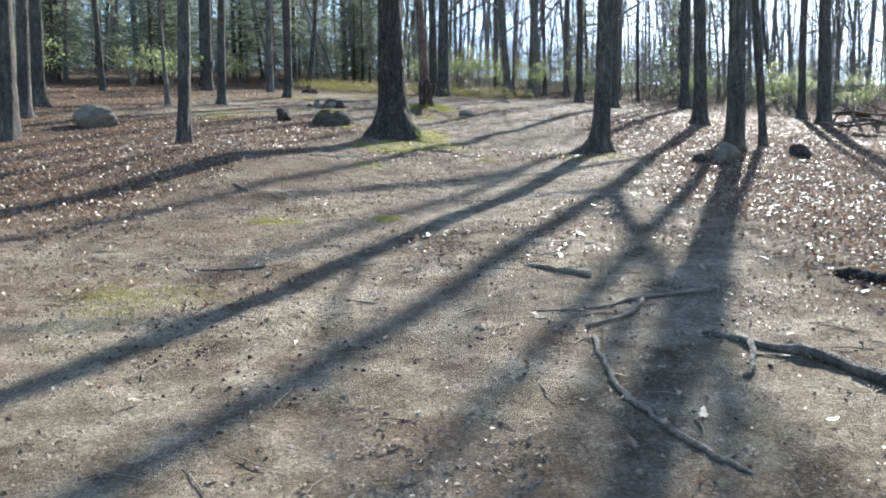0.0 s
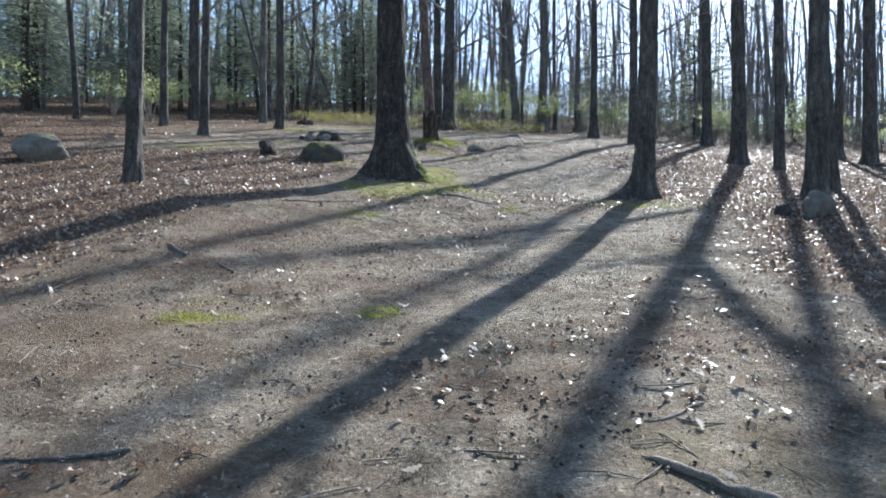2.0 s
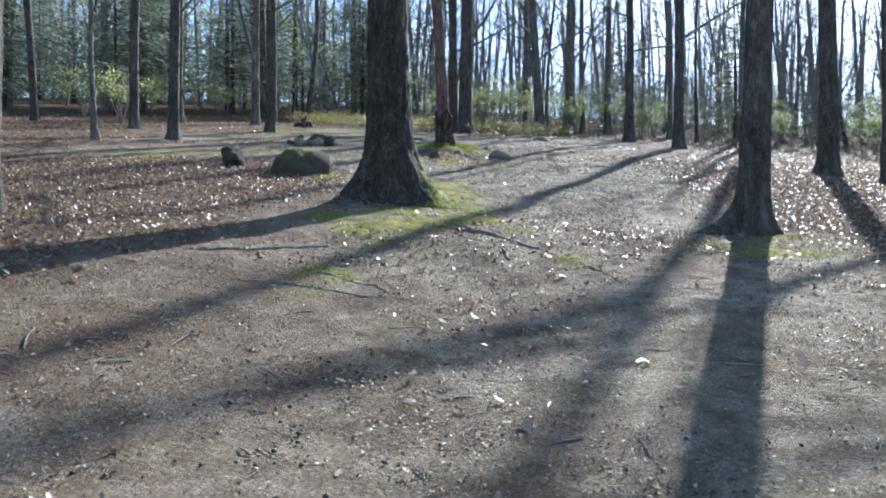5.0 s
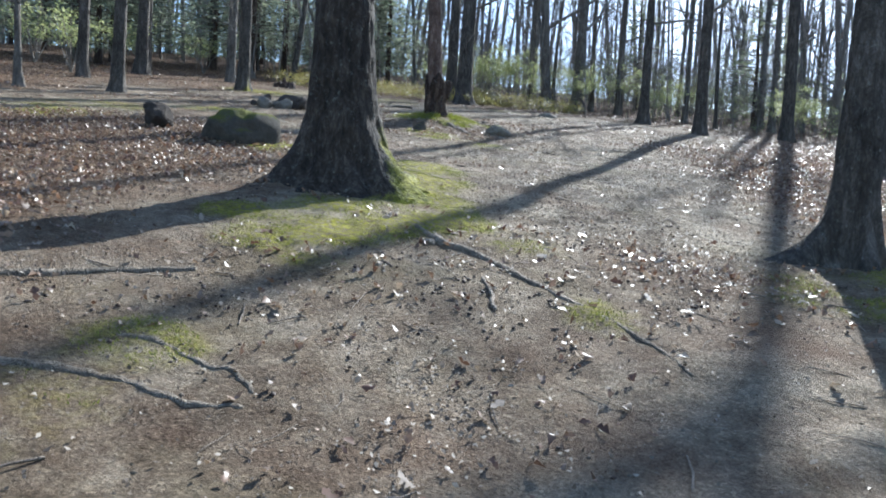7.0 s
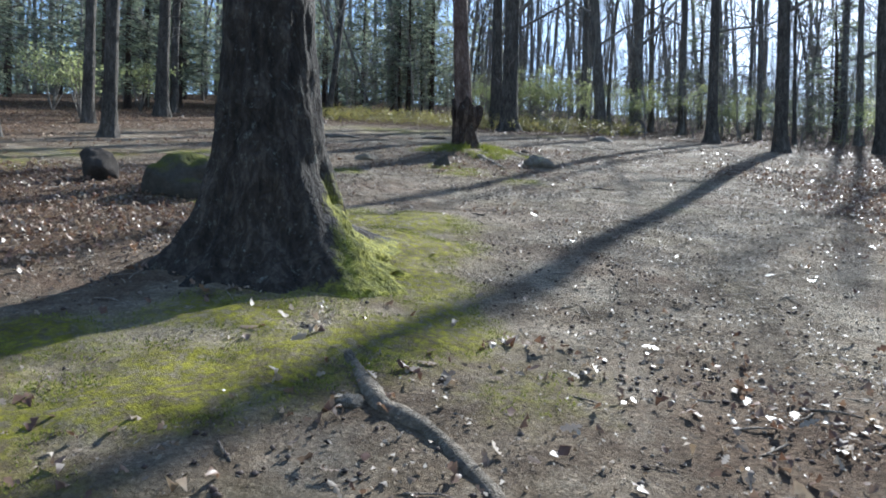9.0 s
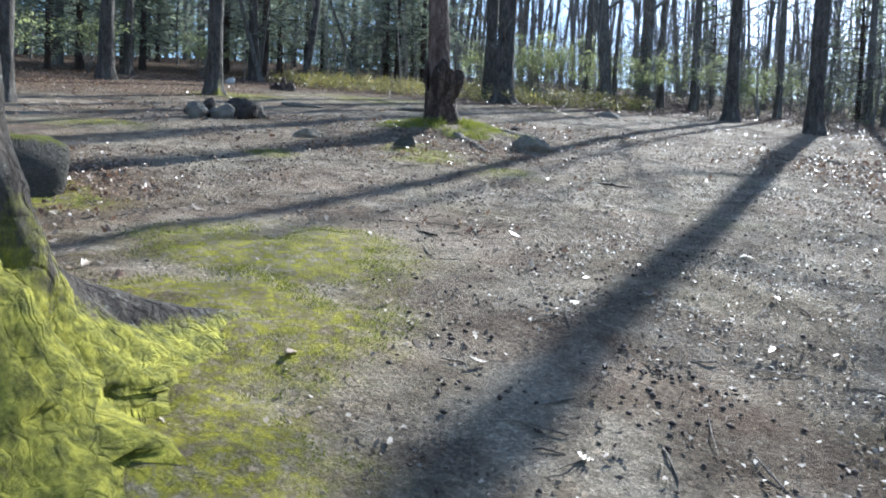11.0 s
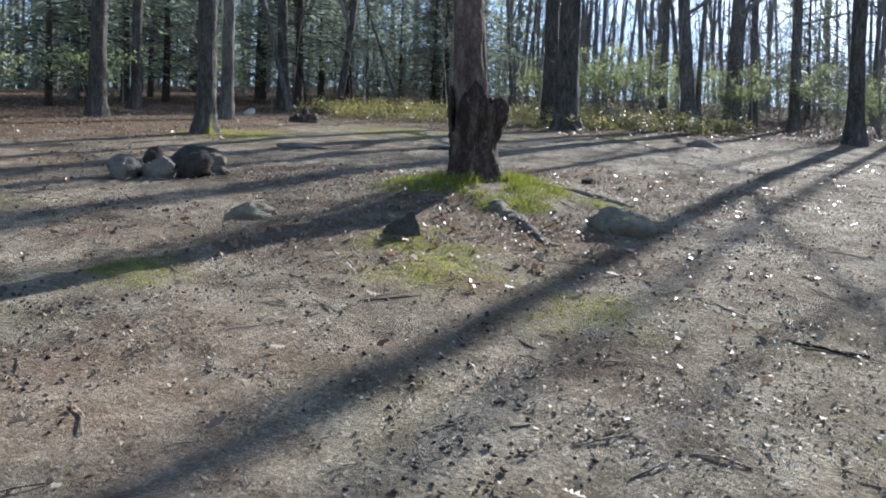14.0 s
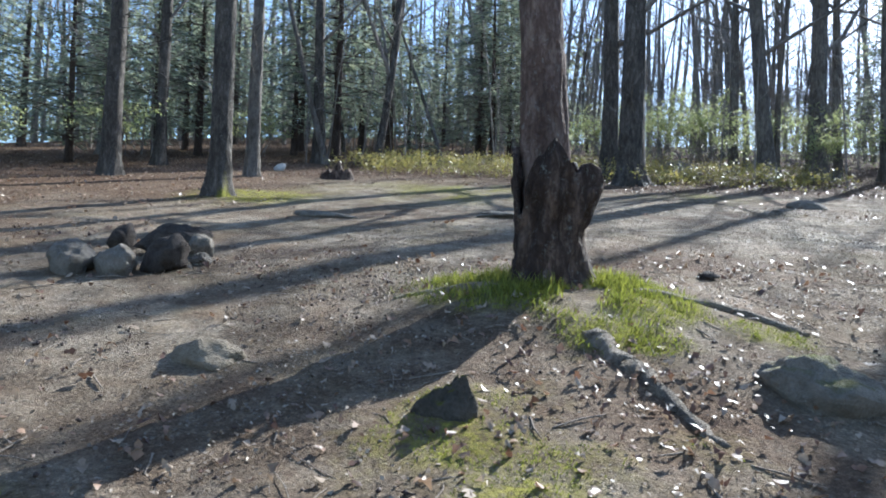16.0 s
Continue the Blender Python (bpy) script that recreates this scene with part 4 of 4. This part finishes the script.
lying("fallen_branch", [(1.17, 2.19), (1.04, 2.45), (.92, 2.83), (.88, 3.26), (.91, 3.8)], .011, .015, 1, M_STICK, "pale bare fallen branch on the soil", "branch", .8, 24)
lying("fallen_branch", [(.73, 5.95), (.95, 5.6), (1.2, 5.36)], .016, .026, 2, M_STICK, "short thick grey fallen branch", "branch", .8)
lying("fallen_branch", [(.59, 4.53), (1.07, 4.49), (1.42, 4.65), (1.95, 4.74)], .007, .017, 3, M_STICK, "forked grey fallen branch", "branch", .8, side=[([(1.41, 4.58), (1.26, 4.31), (.92, 4.02)], .02, .012)])
lying("fallen_branch", [(1.57, 3.86), (1.75, 3.61), (1.97, 3.32), (2.06, 2.89), (2.1, 2.4)], .026, .036, 4, M_GREYBARK, "thick dark fallen branch with a side stub", "branch", .8, side=[([(1.74, 3.62), (1.66, 3.38), (1.51, 3.13)], .022, .012)])
lying("fallen_log", [(2.95, 5.05), (3.2, 4.7), (3.7, 4.3)], .050, .062, 5, M_OAK, "dark log lying in leaves", "log", .7)
lying("fallen_branch", [(-2.26, 5.81), (-1.9, 5.86), (-1.59, 5.94)], .006, .011, 6, M_TWIG, "thin dark stick on the soil", "branch", .8)
lying("fallen_branch", [(.83, 6.3), (.98, 6.35), (1.19, 6.5)], .006, .01, 22, M_STICK, "thin forked stick among pale leaves", "branch", .8, 8, side=[([(.98, 6.35), (1.1, 6.28), (1.25, 6.25)], .006, .003)])
lying("fallen_branch", [(-3.64, 8.84), (-3.59, 9.3)], .008, .012, 23, M_STICK, "pale straight stick on the soil", "branch", .8, 8)
lying("fallen_branch", [(.12, 15.24), (.16, 14.9), (.19, 14.53)], .012, .014, 7, M_STICK, "short pale stick on the soil", "branch", .8)
lying("tree_root", [(-.5, 16.6), (-.22, 16.08), (.15, 15.71), (.53, 15.03), (.84, 14.57), (1.07, 14.2), (1.2, 13.85)], .05, .014, 8, M_ROOT, "long surface root running from the great tree", "root", -.3, 40, .01, moss=.25)
lying("tree_root", [(-2.9, 13.75), (-2.56, 13.99), (-2.12, 14.37), (-1.7, 14.61)], .035, .04, 9, M_ROOT, "worn surface root broken off in the soil", "root", -.25, 24, .01)
lying("tree_root", [(-2.2, 13.1), (-1.67, 13.15), (-1.38, 13.12), (-1.12, 13.04), (-.9, 13.07)], .045, .02, 10, M_ROOT, "worn mossy surface root", "root", -.5, 24, .01, moss=.2)
lying("tree_root", [(-1.72, 13.54), (-1.43, 13.51), (-1.16, 13.39), (-1.05, 13.38), (-.9, 13.2)], .032, .016, 11, M_ROOT, "mossy old surface root in the soil", "root", -.45, 20, .01, moss=.4)
lying("tree_root", [(-.66, 27.3), (-.5, 27.05), (-.25, 26.7), (.01, 26.15)], .12, .03, 12, M_ROOT, "thick weathered root running down the mound", "root", -.4, 24, .02, moss=.3)
lying("tree_root", [(-.55, 28.2), (0, 28.2), (.4, 28.2), (.7, 27.9)], .065, .028, 13, M_ROOT, "dark root running over the mound", "root", -0.10, 20, moss=.5)
lying("tree_root", [(-1.3, 28.1), (-1.7, 28.05), (-2.1, 27.8)], .075, .028, 14, M_ROOT, "mossy root of the hollow tree", "root", -0.16, 14, moss=.6)
lying("fallen_branch", [(1.35, 24.5), (1.5, 24.42), (1.72, 24.36)], .008, .009, 16, M_OAK, "short dark stick on the soil", "branch", .8)
lying("fallen_branch", [(-.28, 21.42), (-.1, 21.28)], .008, .009, 17, M_OAK, "dark chunk of bark on the soil", "branch", .8, 6)
lying("fallen_branch", [(-3.34, 10.65), (-2.98, 10.27)], .016, .02, 18, M_STICK, "short pale chunk of wood", "branch", .7, 8)
lying("fallen_branch", [(-2.6, 10.1), (-2.3, 9.75)], .008, .010, 19, M_STICK, "short pale stick on the soil", "branch", .7, 8)
lying("fallen_branch", [(-1.2, 24.0), (-1.0, 24.4), (-.75, 24.85)], .004, .004, 20, M_STICK, "thin dry twig with side shoots", "branch", .8, 8, side=[([(-1.0, 24.4), (-.7, 24.6), (-.4, 24.75)], .007, .004), ([(-1.1, 24.2), (-1.3, 24.35)], .006, .004)])


def stump(x, y):
    """A low rotten stump: a ring of wood broken into spikes of uneven height."""
    rng = random.Random(88)
    b = Build()
    seg = 26
    tips = [rng.uniform(.1, .24) + (.32 if k in (7, 8) else 0) for k in range(seg)]
    for layer in range(2):
        for i in range(5):
            for k in range(seg):
                a, u = 2 * math.pi * k / seg, i / 4
                r = (.34 - .1 * layer) * (1 + .35 * (1 - u) ** 3) * (1 - .12 * u) + .04 * noise.noise(Vector((math.cos(a) * 3, math.sin(a) * 3, u + 4)))
                b.v.append((r * math.cos(a) * 1.4, r * math.sin(a), -.15 + (tips[k] + .15) * u))
    n1 = 5 * seg
    for i in range(4):
        for k in range(seg):
            p, q = i * seg + k, i * seg + (k + 1) % seg
            b.f += [(p, q, q + seg, p + seg), (n1 + p, n1 + p + seg, n1 + q + seg, n1 + q)]
    b.f += [(4 * seg + k, 4 * seg + (k + 1) % seg, n1 + 4 * seg + (k + 1) % seg, n1 + 4 * seg + k) for k in range(seg)]
    solo("tree_stump", b.mesh("tree_stump", M_DEADWOOD), on(x, y), "rotten jagged stump among leaves", "stump")


stump(-8.1, 40.2)


# ---- picnic table beside the clearing ----
def box_mesh(name, sx, sy, sz, mat, bevel=.008):
    bm = bmesh.new()
    bmesh.ops.create_cube(bm, size=1)
    for v in bm.verts:
        v.co = (v.co.x * sx, v.co.y * sy, v.co.z * sz)
    bmesh.ops.bevel(bm, geom=list(bm.edges), offset=bevel, segments=1, affect='EDGES')
    me = bpy.data.meshes.new(name)
    bm.to_mesh(me)
    bm.free()
    me.materials.append(mat)
    return me


def picnic_table(x, y, rz):
    ob = thing("picnic_table", on(x, y, rz, -.02), "weathered grey wooden picnic table with benches", "picnic table")
    plank, bench = box_mesh("plank", 1.8, .14, .04, M_TABLE), box_mesh("bench", 1.8, .25, .04, M_TABLE)
    for k in range(5):
        part("plank", plank, ob).location = (0, -.3 + .15 * k, .74)
    for s in (-1, 1):
        part("bench", bench, ob).location = (0, s * .68, .43)
        part("crossbeam", box_mesh("crossbeam", .04, 1.6, .09, M_TABLE), ob).location = (s * .62, 0, .37)
        part("top_beam", box_mesh("top_beam", .04, .7, .08, M_TABLE), ob).location = (s * .62, 0, .68)
        for q in (-1, 1):
            lg = part("leg", box_mesh("leg", .04, .09, .85, M_TABLE), ob)
            lg.matrix_basis = pose(s * .665, q * .42, .36, q * 28)
    return ob


picnic_table(14.7, 25.9, 35)
picnic_table(17.5, 27.5, 20)

# ---- leaf litter, crumbs, nuts, twigs, moss tufts ----
LEAF_OUT = np.array([(0, 0), (.25, .2), (.42, .1), (.65, .3), (1, 0), (.65, -.3), (.42, -.1), (.25, -.2)])
LEAF_FACE = np.array([(0, 1, 7), (1, 2, 6), (1, 6, 7), (2, 3, 4), (6, 4, 5), (2, 4, 6)])


def scatter(count, density, x0, x1, y0, y1, rng):
    xs, ys = [], []
    got = 0
    while got < count:
        x, y = rng.uniform(x0, x1, 40000), rng.uniform(y0, y1, 40000)
        k = rng.random(40000) < density(x, y)
        xs.append(x[k]), ys.append(y[k])
        got += k.sum()
    return np.concatenate(xs)[:count], np.concatenate(ys)[:count]


def flakes(outline, faces, x, y, size, rng, tilt=.35, lift=.008, curl=.5):
    n, m = len(x), len(outline)
    c, f = rng.normal(0, curl, n), rng.normal(.15, curl, n)
    lx = outline[None, :, 0] - .5
    ly = outline[None, :, 1] + 0 * lx
    lz = c[:, None] * (lx ** 2 - .1) + f[:, None] * np.abs(ly)
    P = np.stack([lx + 0 * lz, ly + 0 * lz, lz], -1) * size[:, None, None]
    a, t, r = rng.uniform(0, 6.283, n), rng.normal(0, tilt, n), rng.normal(0, tilt, n)
    ct, st, cr, sr = np.cos(t)[:, None], np.sin(t)[:, None], np.cos(r)[:, None], np.sin(r)[:, None]
    X, Y, Z = P[..., 0], P[..., 1], P[..., 2]
    Y, Z = Y * cr - Z * sr, Y * sr + Z * cr
    X, Z = X * ct - Z * st, X * st + Z * ct
    ca, sa = np.cos(a)[:, None], np.sin(a)[:, None]
    X, Y = X * ca - Y * sa, X * sa + Y * ca
    Z = Z - Z.min(1, keepdims=True) * .7
    z0 = ground_z(x, y) + lift + rng.uniform(0, .012, n)
    V = np.stack([X + x[:, None], Y + y[:, None], Z + z0[:, None]], -1).reshape(-1, 3)
    F = (faces[None] + (np.arange(n) * m)[:, None, None]).reshape(-1, faces.shape[1])
    return V, F


rs = np.random.default_rng(5)
away = lambda x, y: np.clip(1.25 - np.hypot(x * .8, y - 12) / 40, .1, 1)
lx_, ly_ = scatter(62000, lambda x, y: (litter_at(x, y) ** 1.4 * .995 + .004) * (np.abs(x - .5) < 11), -9, 11, 1.5, 31, rs)
v, f = flakes(LEAF_OUT, LEAF_FACE, lx_, ly_, rs.uniform(.035, .105, len(lx_)) * rs.uniform(.6, 1, len(lx_)), rs, .45, .008, .8)
solo("fallen_leaves", array_mesh("fallen_leaves", v, f, M_LEAF), SLOPE, "dry brown and pale oak leaves covering the ground", "leaf litter", kind="stuff")
LOBED = [(.06, .03), (.16, .13), (.24, .05), (.36, .24), (.46, .08), (.62, .27), (.7, .09), (.84, .15)]
LOBED = np.array([(0, 0)] + LOBED + [(1, 0)] + [(a, -b) for a, b in LOBED[::-1]])
ox_, oy_ = scatter(600, lambda x, y: .12 + .88 * vnoise(x * .7, y * .7, 36) ** 3, -5, 6, 2, 31, rs)
v, f = flakes(LOBED, np.arange(len(LOBED))[None], ox_, oy_, rs.uniform(.05, .115, len(ox_)), rs, .25, .01, .6)
solo("oak_leaves", array_mesh("oak_leaves", v, f, M_PALELEAF), SLOPE, "single pale lobed oak leaves on bare soil", "leaves", kind="stuff")
DIA = np.array([(0, 0), (.5, .28), (1, 0), (.5, -.28)])
fx, fy = scatter(60000, lambda x, y: litter_at(x, y) * ((y > 30) | (x < -8) | (x > 10)) * away(x, y), -34, 36, 5, 62, rs)
v, f = flakes(DIA, np.array([(0, 1, 2, 3)]), fx, fy, rs.uniform(.05, .105, len(fx)), rs)
solo("leaf_carpet", array_mesh("leaf_carpet", v, f, M_LEAF), SLOPE, "carpet of dry brown leaves among the trees", "leaf litter", kind="stuff")
cx_, cy_ = scatter(210000, lambda x, y: (.12 + .88 * vnoise(x * .9, y * .9, 31) ** 2) * (.3 + .7 * step(.35, .7, vnoise(x * 4.5, y * 4.5, 32))) * np.exp(-np.maximum(0, np.abs(x - .3) - 3) / 2.5), -7, 8, 1.2, 38, rs)
v, f = flakes(DIA, np.array([(0, 1, 2, 3)]), cx_, cy_, .008 + .028 * rs.random(len(cx_)) ** 3, rs, .4, .003, .6)
solo("leaf_crumbs", array_mesh("leaf_crumbs", v, f, M_CRUMB), SLOPE, "crumbled leaf and bark bits on trodden soil", "leaf litter", kind="stuff")

OCT = np.array([(1, 0, 0), (-1, 0, 0), (0, 1, 0), (0, -1, 0), (0, 0, 1), (0, 0, -1)])
OCTF = np.array([(0, 2, 4), (2, 1, 4), (1, 3, 4), (3, 0, 4), (2, 0, 5), (1, 2, 5), (3, 1, 5), (0, 3, 5)])


def pebbles(count, lo, hi, density, rng):
    x, y = scatter(count, density, -5, 6, 1.5, 29, rng)
    s = rng.uniform(lo, hi, (count, 1, 1)) * rng.uniform(.65, 1.2, (count, 6, 1))
    P = OCT[None] * s * np.array([1, .85, .7])
    a = rng.uniform(0, 6.283, count)
    X = P[..., 0] * np.cos(a)[:, None] - P[..., 1] * np.sin(a)[:, None] + x[:, None]
    Y = P[..., 0] * np.sin(a)[:, None] + P[..., 1] * np.cos(a)[:, None] + y[:, None]
    Z = P[..., 2] + (ground_z(x, y) + s[:, 0, 0] * .35)[:, None]
    return np.stack([X, Y, Z], -1).reshape(-1, 3), (OCTF[None] + (np.arange(count) * 6)[:, None, None]).reshape(-1, 3)


v, f = pebbles(5200, .008, .021, lambda x, y: vnoise(x * .8 + 5, y * .8, 33) ** 2.5 * (.15 + .85 * step(.45, .75, vnoise(x * 3.5, y * 3.5, 37))), rs)
solo("nut_husks", array_mesh("nut_husks", v, f, M_NUT, True), SLOPE, "dark nut husks and acorn caps on the soil", "nut husks", kind="stuff")
v, f = pebbles(6000, .004, .014, lambda x, y: .4 + .6 * vnoise(x, y, 34), rs)
solo("pebbles", array_mesh("pebbles", v, f, M_STONE, True), SLOPE, "small pale pebbles in the trodden soil", "pebbles", kind="stuff")


def twigs(count):
    b = Build()
    x, y = scatter(count, lambda x, y: .2 + .8 * vnoise(x * .7, y * .7, 35), -6, 7, 1.5, 30, rs)
    for i in range(count):
        a, ln = rs.uniform(0, 6.283), rs.uniform(.06, .32)
        dx, dy = math.cos(a) * ln / 2, math.sin(a) * ln / 2
        r = rs.uniform(.002, .006)
        px, py = float(x[i]), float(y[i])
        mx, my = px + rs.normal(0, .015), py + rs.normal(0, .015)
        b.tube([(px - dx, py - dy, gz(px - dx, py - dy) + .006), (mx, my, gz(mx, my) + .012), (px + dx, py + dy, gz(px + dx, py + dy) + .006)], [r, r, r * .6], 4, False)
    solo("twigs", b.mesh("twigs", M_STICK), SLOPE, "small dry twigs scattered over the soil", "twigs", kind="stuff")


twigs(1700)


def moss_tufts():
    n = 70000
    x, y = scatter(n, lambda x, y: np.clip(moss_at(x, y) * 1.4 - .2, 0, 1), -3.5, 4.5, 3, 30, rs)
    tall = np.exp(-((x + 1.03) ** 2 + (y - 28.3) ** 2) / 1.2)
    L = rs.uniform(.008, .02, n) * (1 + 8 * tall * rs.random(n) ** 1.5)
    z0 = ground_z(x, y) + .012
    a = rs.uniform(0, 6.283, n)
    dx, dy = np.cos(a), np.sin(a)
    ox, oy = rs.normal(0, .45, n) * L, rs.normal(0, .45, n) * L
    w = .003 + L * .035
    A = np.stack([x - dx * w, y - dy * w, z0], 1)
    B = np.stack([x + dx * w, y + dy * w, z0], 1)
    C = np.stack([x + ox, y + oy, z0 + L], 1)
    V = np.stack([A, B, C], 1).reshape(-1, 3)
    solo("moss_tufts", array_mesh("moss_tufts", V, np.arange(3 * n).reshape(-1, 3), M_GRASS), SLOPE, "bright yellow-green moss and short grass tufts", "moss", kind="stuff")


moss_tufts()
